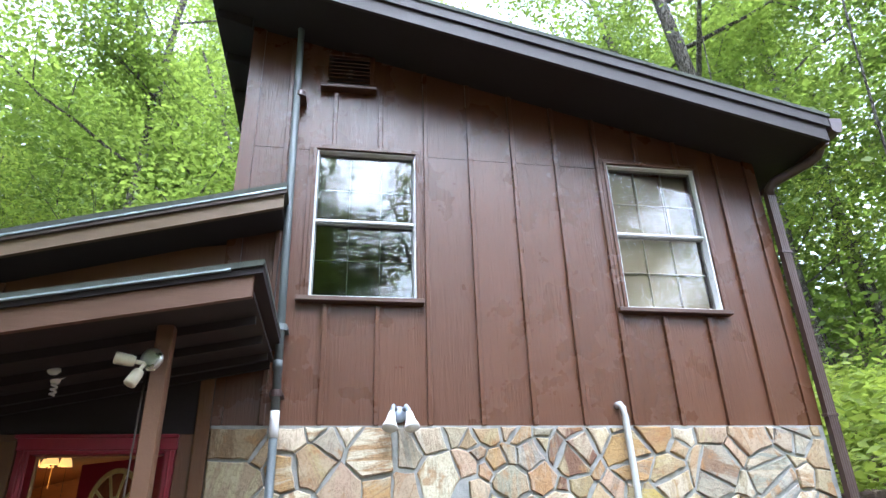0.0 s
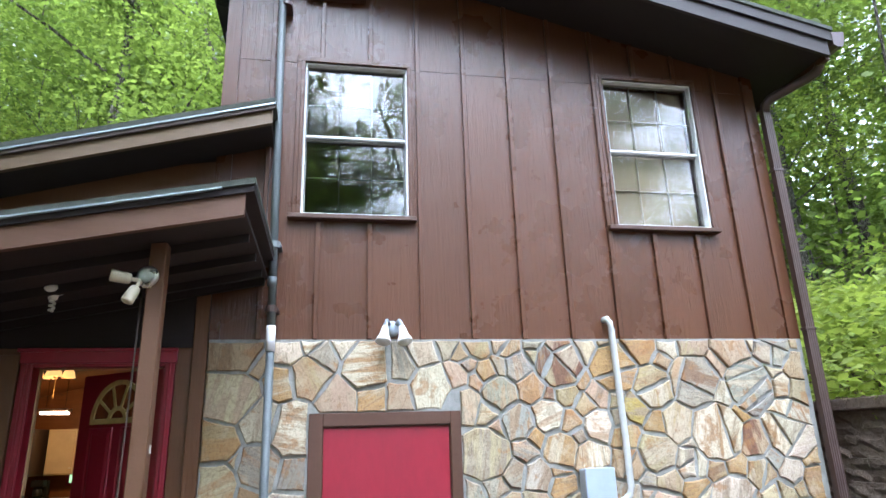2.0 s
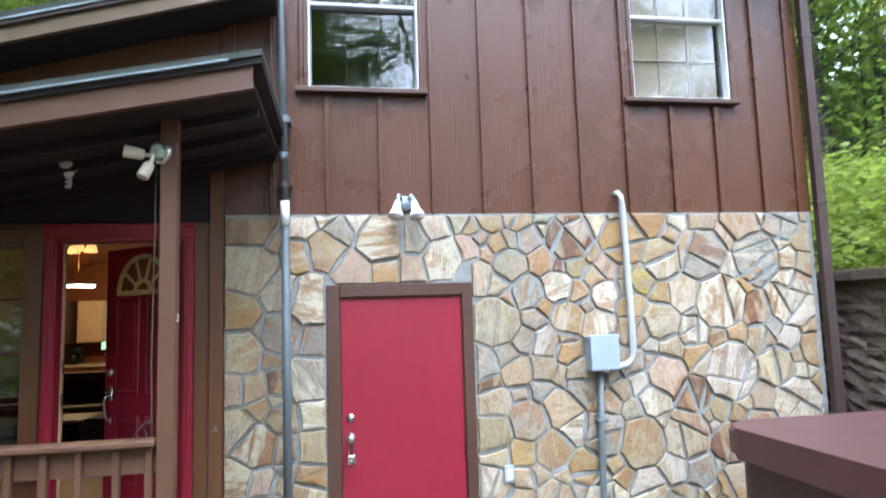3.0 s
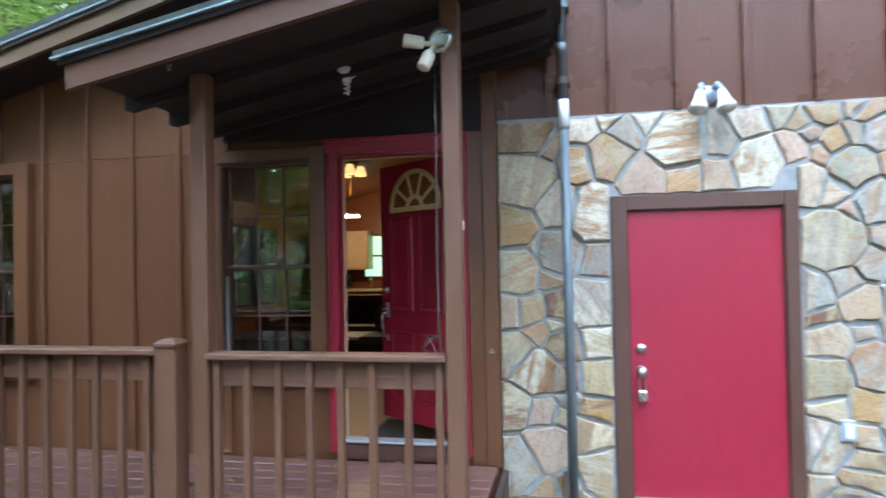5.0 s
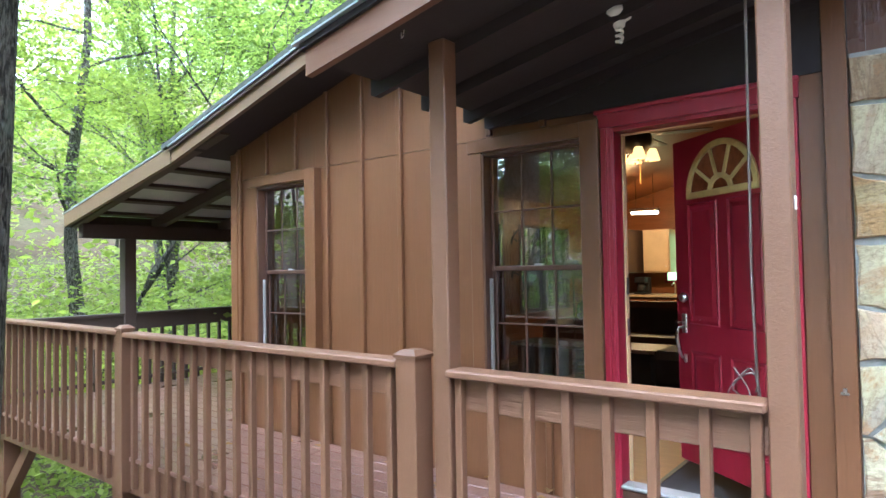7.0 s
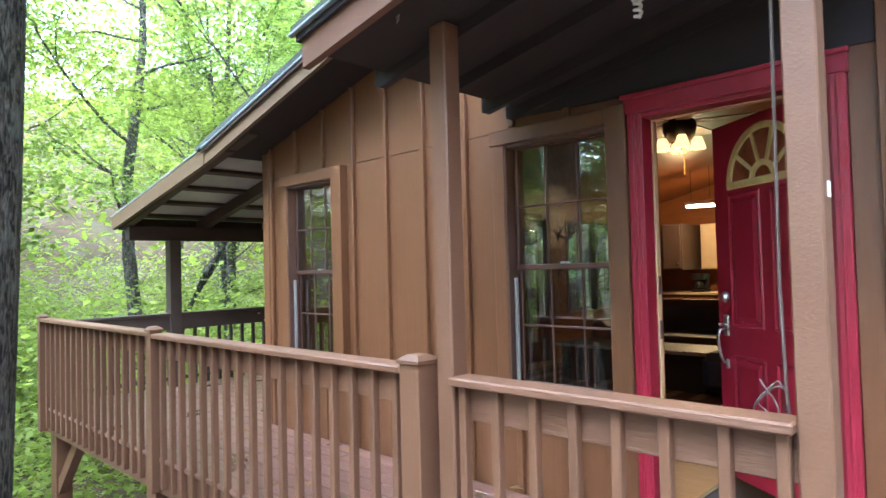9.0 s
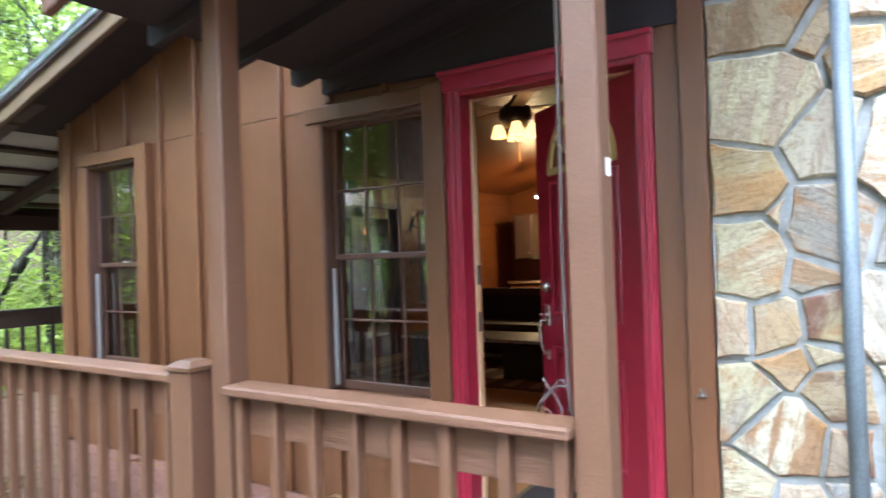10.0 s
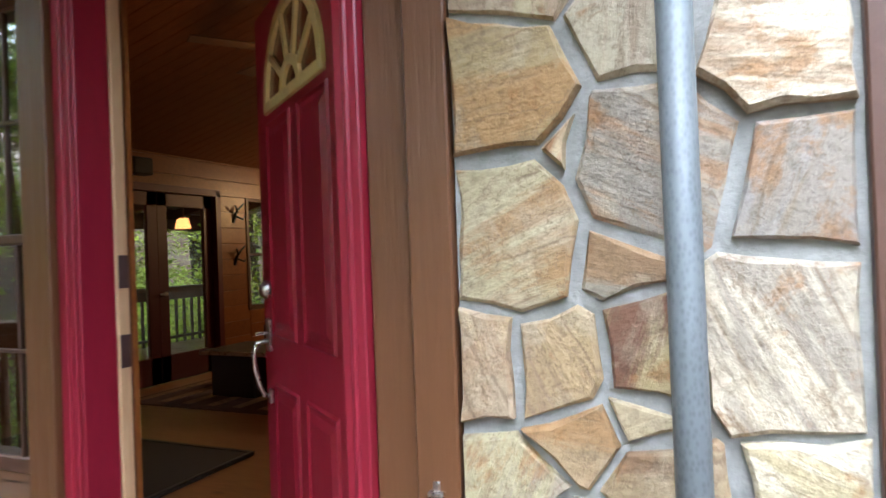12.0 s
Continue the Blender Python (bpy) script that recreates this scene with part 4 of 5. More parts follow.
for a in (36, 72, 108, 144):
    ca, sa = math.cos(radians(a)), math.sin(radians(a))
    sp = bmesh.new()
    q = [(fx + ca * r - sa * w, fz + sa * r + ca * w) for r, w in ((0.09, -0.010), (fr - 0.02, -0.010), (fr - 0.02, 0.010), (0.09, 0.010))]
    f0, f1 = ([sp.verts.new((x, y, z)) for x, z in q] for y in (0.022, 0.034))
    for i in range(4):
        sp.faces.new((f0[i], f0[(i + 1) % 4], f1[(i + 1) % 4], f1[i]))
    sp.faces.new(f1)
    door_part("spoke", sp, GOLD, fan)
hub = bmesh.new()
ha, hb = arc(fx, fz, 0.105, 0, 180, 12), arc(fx, fz, 0.075, 0, 180, 12)
v0, v1 = [hub.verts.new((x, 0.036, z)) for x, z in ha], [hub.verts.new((x, 0.036, z)) for x, z in hb]
v2, v3 = [hub.verts.new((x, 0.022, z)) for x, z in ha], [hub.verts.new((x, 0.022, z)) for x, z in hb]
for i in range(12):
    hub.faces.new((v0[i], v0[i + 1], v1[i + 1], v1[i]))
    hub.faces.new((v2[i], v2[i + 1], v0[i + 1], v0[i]))
    hub.faces.new((v3[i], v3[i + 1], v1[i + 1], v1[i]))
door_part("hub", hub, GOLD, fan)
gl = bmesh.new()
gl.faces.new([gl.verts.new((x, 0.0235, z)) for x, z in arc(fx, fz, fr - 0.02, 0, 180, 20)])
# opaque pane; the warm indoor reflection is put into its amber colour
FANGLASS = flat_paint("fan_glass_painted_reflection", (0.16, 0.05, 0.02), 0.08, 0.0, 0.5, 12)
door_part("fan_pane", gl, FANGLASS, fan, "dark glass with a warm reflection put into its colour")
door_part("deadbolt", lathe([(0.03, 0), (0.033, 0.012), (0.022, 0.03), (0.018, 0.032)], (0.80, 0.022, 1.02), (0, 1, 0)), STEEL, leaf, smooth=True)
hand = door_part("handle_set", join(box(0.776, 0.824, 0.022, 0.034, 0.80, 0.92, 0.012), box(0.785, 0.815, 0.022, 0.034, 0.615, 0.67, 0.01)), STEEL, leaf, "brushed nickel handle set")
door_part("grip", tube([(0.80, 0.03, 0.84), (0.80, 0.07, 0.835), (0.80, 0.085, 0.80), (0.80, 0.078, 0.74), (0.80, 0.066, 0.68), (0.80, 0.05, 0.65), (0.80, 0.03, 0.645)], 0.009, 10), STEEL, hand, smooth=True)
door_part("thumb_latch", box(0.79, 0.81, 0.034, 0.075, 0.862, 0.872, 0.003), STEEL, hand)
door_part("chip", lathe([(0.013, 0), (0.012, 0.0015)], (0.66, 0.022, 0.90), (0, 1, 0), 9), WHITE, leaf, "chipped white paint spot")
door_part("edge_latch", box(DW - 0.001, DW + 0.002, -0.012, 0.012, 0.82, 0.88, 0.001), STEEL, leaf)

# ---- porch lamps and cord ----
bulb = thing("porch_bulb", "white ceramic ceiling lampholder with a spiral bulb", "light fixture", at=(-1.24, 4.36, 2.75))
part("holder", lathe([(0.062, 0.02), (0.065, 0.0), (0.055, -0.02), (0.03, -0.035), (0.026, -0.06)][::-1], (-1.24, 4.36, pz(-1.24) + 0.012)), WHITE, bulb, smooth=True)
spiral = [(-1.24 + 0.014 * math.cos(a * 0.5), 4.36 + 0.014 * math.sin(a * 0.5), pz(-1.24) - 0.045 - 0.0022 * a) for a in range(38)]
part("spiral_bulb", tube(spiral, 0.0075, 8), WHITE, bulb, smooth=True)
part("pull_wire", tube([(-1.20, 4.36, pz(-1.24) + 0.0), (-1.08, 4.34, pz(-1.1) - 0.03), (-0.98, 4.33, pz(-1.0) + 0.03)], 0.004, 6), BLACK, bulb)

sensor = thing("motion_floodlight", "aged twin floodlight with round cover plate on the post", "floodlight", at=(-0.55, 3.8, 2.65))
part("cover_plate", lathe([(0.062, 0), (0.062, 0.012), (0.05, 0.02), (0.02, 0.022)], (-0.545, 3.812, 2.705), (-0.1, -1, 0.0)), STEEL, sensor, smooth=True)
part("lens", lathe([(0.045, 0), (0.04, 0.01), (0.0, 0.015)], (-0.547, 3.79, 2.705), (-0.1, -1, 0)), LAMPGLASS, sensor)
for d, ln in (((-0.85, -0.25, 0.12), 0.10), ((-0.3, -0.3, -0.8), 0.09)):
    v = Vector(d).normalized()
    a = Vector((-0.575, 3.79, 2.675))
    part("arm", tube([a, a + v * 0.06], 0.012, 8), CREAM, sensor)
    part("lamp_head", lathe([(0.026, 0), (0.032, 0.02), (0.034, ln), (0.03, ln + 0.006)], a + v * 0.05, v), CREAM, sensor, smooth=True)
part("bracket", box(-0.57, -0.52, 3.80, 3.815, 2.64, 2.76), CREAM, sensor)

ext = thing("extension_cord", "brown extension cord hanging by the post and coiled over the rail", "cord", at=(-0.6, 3.9, 1.0))
part("drop", tube([(-0.60, 3.93, 2.78), (-0.605, 3.935, 2.2), (-0.61, 3.93, 1.5), (-0.60, 3.92, 1.16), (-0.59, 3.92, 1.08)], 0.0055, 6), CABLE, ext, smooth=True)
coil = []
for k in range(34):
    a = k * 0.42
    coil.append((-0.65 + 0.035 * math.sin(k * 0.13) + (0.04 + 0.025 * math.sin(k * 0.31)) * math.cos(a), 3.93 + 0.012 * math.sin(k * 1.7), 1.12 + (0.06 + 0.03 * math.cos(k * 0.37)) * math.sin(a)))
part("coil", tube(coil, 0.0032, 6), CABLE, ext, smooth=True)
part("tail", tube([(-0.62, 3.93, 1.04), (-0.60, 3.94, 0.8), (-0.63, 3.95, 0.5), (-0.55, 3.96, 0.22)], 0.005, 6), BLACK, ext, smooth=True)

eye = thing("screw_hook", "small steel screw hook under the entry roof", "hook", at=(-1.95, 3.6, 2.55))
part("hook", tube([(-1.95, 3.62, pz(-1.95) + 0.1), (-1.95, 3.62, pz(-1.95) + 0.03), (-1.945, 3.615, pz(-1.95) + 0.0), (-1.93, 3.61, pz(-1.95) + 0.005), (-1.925, 3.61, pz(-1.95) + 0.03)], 0.003, 6), STEEL, eye)
latch = thing("wall_hook", "small metal hook on the corner board", "hook", at=(-0.455, 4.985, 0.97))
part("hook", join(box(-0.475, -0.44, 4.975, 4.991, 0.955, 0.965, 0.002), box(-0.465, -0.45, 4.982, 4.991, 0.965, 0.985, 0.002)), STEEL, latch)


# ---- inside the house, through the doorway ----
structure("floor", box(-5.23, 4.4, 5.17, 13.0, FLOORZ - 0.05, FLOORZ, 0), FLOORP, "polished honey-coloured pine floor", "floor")
structure("wall_back", box(-5.23, 4.4, 13.0, 13.12, 0.1, 4.2, 0), PINE, "honey-coloured knotty pine wall", "wall")
structure("wall_right", box(-0.3, -0.18, 5.17, 13.0, 0.1, 4.2, 0), PINE, "honey-coloured knotty pine wall", "wall")
lin = tagged(new("wall_front_lining"), "knotty pine lining of the front wall", "wall", kind="structure")
for poly, a, b in pieces([-5.23, -3.0, -0.3], 0.2, lambda x: main_top(x) - 0.05, [WA, WB, (-1.56, -0.68, 0.2, 2.37)], 5.172, 5.19):
    part("lining", prism(poly, a, b), PINE, lin)
lin2 = tagged(new("wall_left_lining"), "horizontal knotty pine boards round the glazed doors", "wall", kind="structure")
for k in range(14):
    z = 0.2 + k * 0.185
    for a, b in (((5.19, 7.79), (9.51, 9.97), (11.63, 13.0)) if z < 2.2 else ((5.19, 13.0),)):
        part("board", box(-5.232, -5.212, a, b, z, z + 0.182, 0.003), PINE, lin2)
for k in range(4):
    part("board", box(-5.232, -5.212, 9.972, 11.628, 0.2 + k * 0.165, 0.362 + k * 0.165, 0.003), PINE, lin2)
bm = bmesh.new()
for k in range(60):
    y = 5.19 + k * 0.13
    vs = [bm.verts.new(p) for p in ((-5.23, y, 2.62), (-0.3, y, 3.88), (-0.3, y + 0.124, 3.88), (-5.23, y + 0.124, 2.62))]
    up = [bm.verts.new((v.co.x, v.co.y, v.co.z + 0.02)) for v in vs]
    bm.faces.new(vs)
    bm.faces.new(up[::-1])
    for i in range(4):
        bm.faces.new((vs[i], up[i], up[(i + 1) % 4], vs[(i + 1) % 4]))
structure("ceiling", bm, PINEC, "sloping tongue-and-groove pine ceiling", "ceiling")
structure("ceiling_backing", prism([(-5.23, 2.66), (-0.3, 3.92), (-0.3, 3.95), (-5.23, 2.69)], 5.17, 13.0), DARKWOOD, "underside of the roof above the boards", "ceiling")

fd = tagged(new("door_3"), "dark red glazed double doors to the side porch, closed", "door", kind="structure")
for y0 in (7.87, 8.65):
    y1 = y0 + 0.78
    lf = part("door_leaf", join(box(-5.32, -5.27, y0, y0 + 0.13, 0.22, 2.22), box(-5.32, -5.27, y1 - 0.13, y1, 0.22, 2.22), box(-5.32, -5.27, y0, y1, 0.22, 0.50), box(-5.32, -5.27, y0, y1, 2.08, 2.22)), MAROON, fd)
    pn = part("pane", box(-5.298, -5.292, y0 + 0.125, y1 - 0.125, 0.49, 2.09, 0), SOFTGLASS, lf)
    pn.visible_shadow = False
part("door_frame", join(box(-5.34, -5.2, 7.79, 7.87, 0.2, 2.28), box(-5.34, -5.2, 9.43, 9.51, 0.2, 2.28), box(-5.34, -5.2, 7.79, 9.51, 2.22, 2.30)), MAROON, fd)
part("handle", join(lathe([(0.02, 0), (0.02, 0.03)], (-5.27, 8.72, 1.15), (1, 0, 0)), box(-5.25, -5.235, 8.64, 8.73, 1.14, 1.16)), STEEL, fd)
for k, nm in enumerate(("window_5", "window_7")):
    sw = sash_window(nm, "dark framed window to the side porch", 0, 0.78, 0.86, 2.24, 0.0, TRIM, 1, 2, glass=SOFTGLASS)
    part("side_frame", box(-0.055, -0.003, -0.05, 0.08, 0.86, 2.24), TRIM, sw)
    sw.matrix_basis = pose(-5.25, 9.99 + k * 0.84, 0, 0, 0, 90)

rug = thing("area_rug", "dark red patterned rug on the pine floor", "rug", at=(-3.6, 8.2, FLOORZ))
part("rug_top", box(-4.9, -2.3, 7.86, 9.5, FLOORZ, FLOORZ + 0.012), RUG, rug)
for k in range(9):
    part("stripe", box(-4.85 + k * 0.28, -4.75 + k * 0.28, 7.96, 9.4, FLOORZ + 0.012, FLOORZ + 0.0165), flat_paint("tan_rug_pattern", (0.20, 0.12, 0.07), 0.95, 0, 0.5, 25), rug)
for x0, x1, y0, y1, lab in ((-1.5, -0.95, 5.3, 5.95, "dark rubber doormat just inside the entry"), (-4.7, -2.67, 6.15, 7.0, "long dark brown floor mat on the pine boards")):
    mat_ = thing("door_mat", lab, "doormat", at=((x0 + x1) / 2, (y0 + y1) / 2, FLOORZ))
    part("mat", box(x0, x1, y0, y1, FLOORZ, FLOORZ + 0.022, 0.008), RUBBER, mat_)
    part("border", join(box(x0, x1, y0, y0 + 0.03, FLOORZ + 0.022, FLOORZ + 0.027, 0.001), box(x0, x1, y1 - 0.03, y1, FLOORZ + 0.022, FLOORZ + 0.027, 0.001),
                        box(x1 - 0.03, x1, y0 + 0.03, y1 - 0.03, FLOORZ + 0.022, FLOORZ + 0.027, 0.001), box(x0, x0 + 0.03, y0 + 0.03, y1 - 0.03, FLOORZ + 0.022, FLOORZ + 0.027, 0.001)), BLACK, mat_)
table = thing("coffee_table", "low black coffee table with a pale metal edge on the rug", "coffee table", at=(-3.3, 8.5, FLOORZ))
for x in (-4.25, -3.05):
    part("pedestal", box(x, x + 0.5, 8.28, 8.76, FLOORZ + 0.013, FLOORZ + 0.40, 0.01), BLACK, table)
part("tabletop", box(-4.3, -2.5, 8.2, 8.84, FLOORZ + 0.40, FLOORZ + 0.44, 0.008), BLACK, table)
part("edge_strip", box(-4.29, -2.51, 8.186, 8.199, FLOORZ + 0.405, FLOORZ + 0.44, 0.003), STEEL, table, "pale metal edge")

couch = thing("couch", "black-brown leather couch with its back to the kitchen", "couch", at=(-3.3, 9.6, FLOORZ))
part("seat", box(-4.3, -2.2, 9.25, 10.1, FLOORZ + 0.08, FLOORZ + 0.46, 0.06), COUCH, couch)
part("backrest", box(-4.3, -2.2, 9.95, 10.25, FLOORZ + 0.3, FLOORZ + 0.86, 0.08), COUCH, couch)
for x in (-4.45, -2.25):
    part("armrest", box(x, x + 0.25, 9.2, 10.2, FLOORZ + 0.05, FLOORZ + 0.62, 0.08), COUCH, couch)
part("base_rail", box(-4.3, -2.2, 9.18, 9.25, FLOORZ + 0.06, FLOORZ + 0.10), STEEL, couch)
recl = thing("recliner", "dark blue upholstered recliner beside the couch", "armchair", at=(-2.2, 8.4, FLOORZ))
part("seat", box(-2.55, -1.75, 8.1, 8.9, FLOORZ + 0.06, FLOORZ + 0.45, 0.08), NAVY, recl)
part("backrest", box(-2.5, -1.8, 8.75, 9.0, FLOORZ + 0.4, FLOORZ + 0.78, 0.08), NAVY, recl)

# kitchen against the back wall
kit = thing("kitchen_counter", "cream laminate kitchen counter over pine base cabinets", "counter", at=(-3.5, 12.6, FLOORZ))
part("top", box(-5.0, -2.9, 12.35, 12.99, FLOORZ + 0.80, FLOORZ + 0.84), COUNTER, kit)
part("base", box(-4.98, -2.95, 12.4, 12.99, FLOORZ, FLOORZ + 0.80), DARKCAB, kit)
for k in range(4):
    part("door", box(-4.95 + k * 0.5, -4.49 + k * 0.5, 12.37, 12.4, FLOORZ + 0.08, FLOORZ + 0.76), PINE, kit)
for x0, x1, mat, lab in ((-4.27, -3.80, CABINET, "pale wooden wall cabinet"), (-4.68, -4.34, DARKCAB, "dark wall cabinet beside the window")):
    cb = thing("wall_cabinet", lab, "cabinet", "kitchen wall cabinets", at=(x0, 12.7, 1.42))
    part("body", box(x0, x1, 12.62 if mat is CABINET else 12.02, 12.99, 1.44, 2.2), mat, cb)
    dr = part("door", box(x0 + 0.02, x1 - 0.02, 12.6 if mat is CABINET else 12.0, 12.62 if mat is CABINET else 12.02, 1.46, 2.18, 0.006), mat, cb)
    part("knob", lathe([(0.01, 0), (0.014, 0.02)], (x1 - 0.06, 12.6 if mat is CABINET else 12.0, 1.55), (0, -1, 0), 8), STEEL, dr)
kw = tagged(new("window_6"), "red framed kitchen window with a pane glowing green for woods", "window", kind="structure")
part("frame", join(box(-4.02, -3.97, 12.96, 13.0, 1.25, 2.15), box(-3.47, -3.42, 12.96, 13.0, 1.25, 2.15), box(-4.02, -3.42, 12.96, 13.0, 1.25, 1.30), box(-4.02, -3.42, 12.96, 13.0, 2.1, 2.15), box(-4.02, -3.42, 12.96, 13.0, 1.69, 1.73)), RED, kw)
# closed wall behind: the pane itself glows green in place of daylit woods
PANE_GLOW = glow("glowing_green_pane", (0.45, 0.70, 0.28), 0.2)
part("pane", box(-3.97, -3.47, 12.985, 12.995, 1.30, 2.1, 0), PANE_GLOW, kw)
cof = thing("coffee_maker", "black coffee maker on the counter", "coffee maker", at=(-4.3, 12.6, FLOORZ + 0.84))
part("base", box(-4.42, -4.2, 12.5, 12.8, FLOORZ + 0.84, FLOORZ + 0.88, 0.01), BLACK, cof)
part("tower", box(-4.42, -4.2, 12.68, 12.8, FLOORZ + 0.88, FLOORZ + 1.14, 0.015), BLACK, cof)
part("basket", box(-4.41, -4.21, 12.52, 12.69, FLOORZ + 1.04, FLOORZ + 1.15, 0.015), BLACK, cof)
part("jug", lathe([(0.05, 0), (0.075, 0.03), (0.07, 0.1), (0.05, 0.13)], (-4.31, 12.59, FLOORZ + 0.885)), BLACK, cof, smooth=True)
tap = thing("kitchen_tap", "steel kitchen tap behind the counter edge", "tap", at=(-3.8, 12.8, FLOORZ + 0.84))
part("spout", tube([(-3.8, 12.85, FLOORZ + 0.84), (-3.8, 12.85, FLOORZ + 1.0), (-3.8, 12.8, FLOORZ + 1.04), (-3.8, 12.68, FLOORZ + 1.0)], 0.012, 8), STEEL, tap, smooth=True)

strip_l = thing("fluorescent_light", "lit white fluorescent ceiling strip over the kitchen", "ceiling light", at=(-3.75, 11.4, 2.4))
part("housing", box(-3.98, -3.54, 11.3, 11.46, 2.42, 2.47, 0.01), WHITE, strip_l)
part("tube", tube([(-3.97, 11.38, 2.405), (-3.55, 11.38, 2.395)], 0.02, 8), TUBE, strip_l)
for x in (-3.9, -3.62):
    part("hanger", tube([(x, 11.38, 2.47), (x, 11.38, 3.0)], 0.004, 5), BLACK, strip_l)

fanl = thing("ceiling_fan", "dark ceiling fan with four amber glass lamp shades", "ceiling fan", at=(-2.15, 6.9, 3.38))
FX, FY, FZ = -2.15, 6.9, 2.64
part("motor", lathe([(0.03, -0.12), (0.10, -0.10), (0.13, -0.02), (0.13, 0.05), (0.06, 0.1), (0.02, 0.14), (0.015, 0.70), (0.06, 0.74)], (FX, FY, FZ + 0.02)), BLACK, fanl, smooth=True)
for k in range(5):
    a = k * 1.2566 + 0.3
    bm = box(0.12, 0.62, -0.06, 0.06, 0.0, 0.008, 0.003)
    bmesh.ops.transform(bm, matrix=pose(FX, FY, FZ + 0.06, 0, 0, math.degrees(a)), verts=bm.verts)
    part("blade", bm, DARKCAB, fanl)
for k in range(4):
    a = k * 1.5708 + 0.5
    dx, dy = math.cos(a), math.sin(a)
    part("arm", tube([(FX + 0.05 * dx, FY + 0.05 * dy, FZ - 0.08), (FX + 0.10 * dx, FY + 0.10 * dy, FZ - 0.17), (FX + 0.13 * dx, FY + 0.13 * dy, FZ - 0.10)], 0.008, 6), BLACK, fanl)
    part("shade", lathe([(0.062, 0.0), (0.058, 0.02), (0.036, 0.09), (0.03, 0.10)], (FX + 0.135 * dx, FY + 0.135 * dy, FZ - 0.16)), SHADE, fanl, "lit amber glass shade", True)
part("pull_chain", tube([(FX + 0.03, FY, FZ - 0.1), (FX + 0.03, FY, FZ - 0.36)], 0.004, 5), GOLD, fanl)
for nm, at, watt, col in (("fan_lamp", (FX, FY, FZ - 0.32), 0.8, (1, 0.42, 0.10)), ("kitchen_lamp", (-3.76, 11.38, 2.32), 6.0, (1, 0.56, 0.18))):
    lamp = new(nm, bpy.data.lights.new(nm, 'POINT'))
    lamp.data.energy, lamp.data.color, lamp.data.shadow_soft_size = watt, col, 0.12
    lamp.location = at
tl = thing("porch_lantern", "orange lit shades hanging over the side porch", "lamp", at=(-6.6, 10.3, 2.0))
for k in range(2):
    part("shade", lathe([(0.10, 0.0), (0.06, 0.13)], (-6.6 - 0.15 * k, 10.3 + 0.12 * k, 1.95)), ORANGE, tl, smooth=True)
part("stem", tube([(-6.66, 10.36, 2.05), (-6.66, 10.36, 2.5)], 0.01, 6), BLACK, tl)
for z in (1.52, 2.03):
    hk = thing("antler_hook", "dark antler hook on the pine wall", "hook", "wall hooks", at=(-5.21, 9.76, z))
    part("prongs", join(tube([(-5.215, 9.72, z - 0.1), (-5.19, 9.74, z), (-5.16, 9.76, z + 0.06), (-5.15, 9.84, z + 0.13)], [0.02, 0.018, 0.014, 0.008], 8), tube([(-5.17, 9.75, z + 0.03), (-5.14, 9.68, z + 0.1)], [0.014, 0.007], 6),
                        tube([(-5.19, 9.74, z - 0.02), (-5.15, 9.82, z - 0.06), (-5.15, 9.86, z - 0.02)], [0.014, 0.012, 0.006], 6)), BLACK, hk)

flamp = thing("floor_lamp", "floor lamp with a cream fabric shade beside the coffee table", "floor lamp", at=(-3.84, 9.0, FLOORZ))
part("base", lathe([(0.14, 0.013), (0.14, 0.03), (0.03, 0.05)], (-3.84, 9.02, FLOORZ)), BLACK, flamp, smooth=True)
part("stem", tube([(-3.84, 9.02, FLOORZ + 0.04), (-3.84, 9.02, 1.46)], 0.012, 8), BLACK, flamp, smooth=True)
part("shade", lathe([(0.17, 1.42), (0.165, 1.425), (0.085, 1.66), (0.08, 1.66)], (-3.84, 9.02, 0)), LINEN, flamp, "cream fabric shade", True)
spk = thing("speaker", "small black speaker box on the pine wall above the glazed doors", "speaker", at=(-5.1, 8.33, 2.4))
part("cabinet", box(-5.21, -5.06, 8.2, 8.44, 2.36, 2.53, 0.012), BLACK, spk)
part("grille", box(-5.062, -5.052, 8.215, 8.425, 2.375, 2.515, 0.004), RUBBER, spk)

# ---- dead leaves on the deck ----
def leaf_litter(name, label, count, where, size, mat):
    vs, fs = [], []
    for i in range(count):
        x, y, z = where()
        a, s = random.uniform(0, 6.28), random.uniform(*size)
        c, d = math.cos(a) * s, math.sin(a) * s
        h = random.uniform(0.1, 0.5) * s
        b = len(vs)
        vs += [(x - c, y - d, z + 0.002), (x - d * 0.5, y + c * 0.5, z + h), (x + c, y + d, z + 0.003), (x + d * 0.5, y - c * 0.5, z + h * 0.8)]
        fs += [(b, b + 1, b + 2), (b, b + 2, b + 3)]
    me = bpy.data.meshes.new(name)
    me.from_pydata(vs, [], fs)
    me.materials.append(mat)
    return tagged(new(name, me), label, "leaf litter", kind="stuff")


leaf_litter("dead_leaves", "curled dry brown leaves scattered on the deck", 46, lambda: (random.uniform(-5.2, -1.0), random.choice((random.uniform(4.5, 5.0), random.uniform(3.95, 5.0))), DECKZ + 0.002), (0.025, 0.06), DRYLEAF)
leaf_litter("ground_leaves", "small dead leaves strewn on the packed earth", 900, lambda: (random.uniform(-0.4, 4.5), random.uniform(1.5, 4.95), 0.004), (0.012, 0.035), DRYLEAF)

# ---- hot tub ----
spa = thing("hot_tub", "hot tub under a maroon vinyl cover on the earth yard", "hot tub", at=(3.9, 3.1, 0))


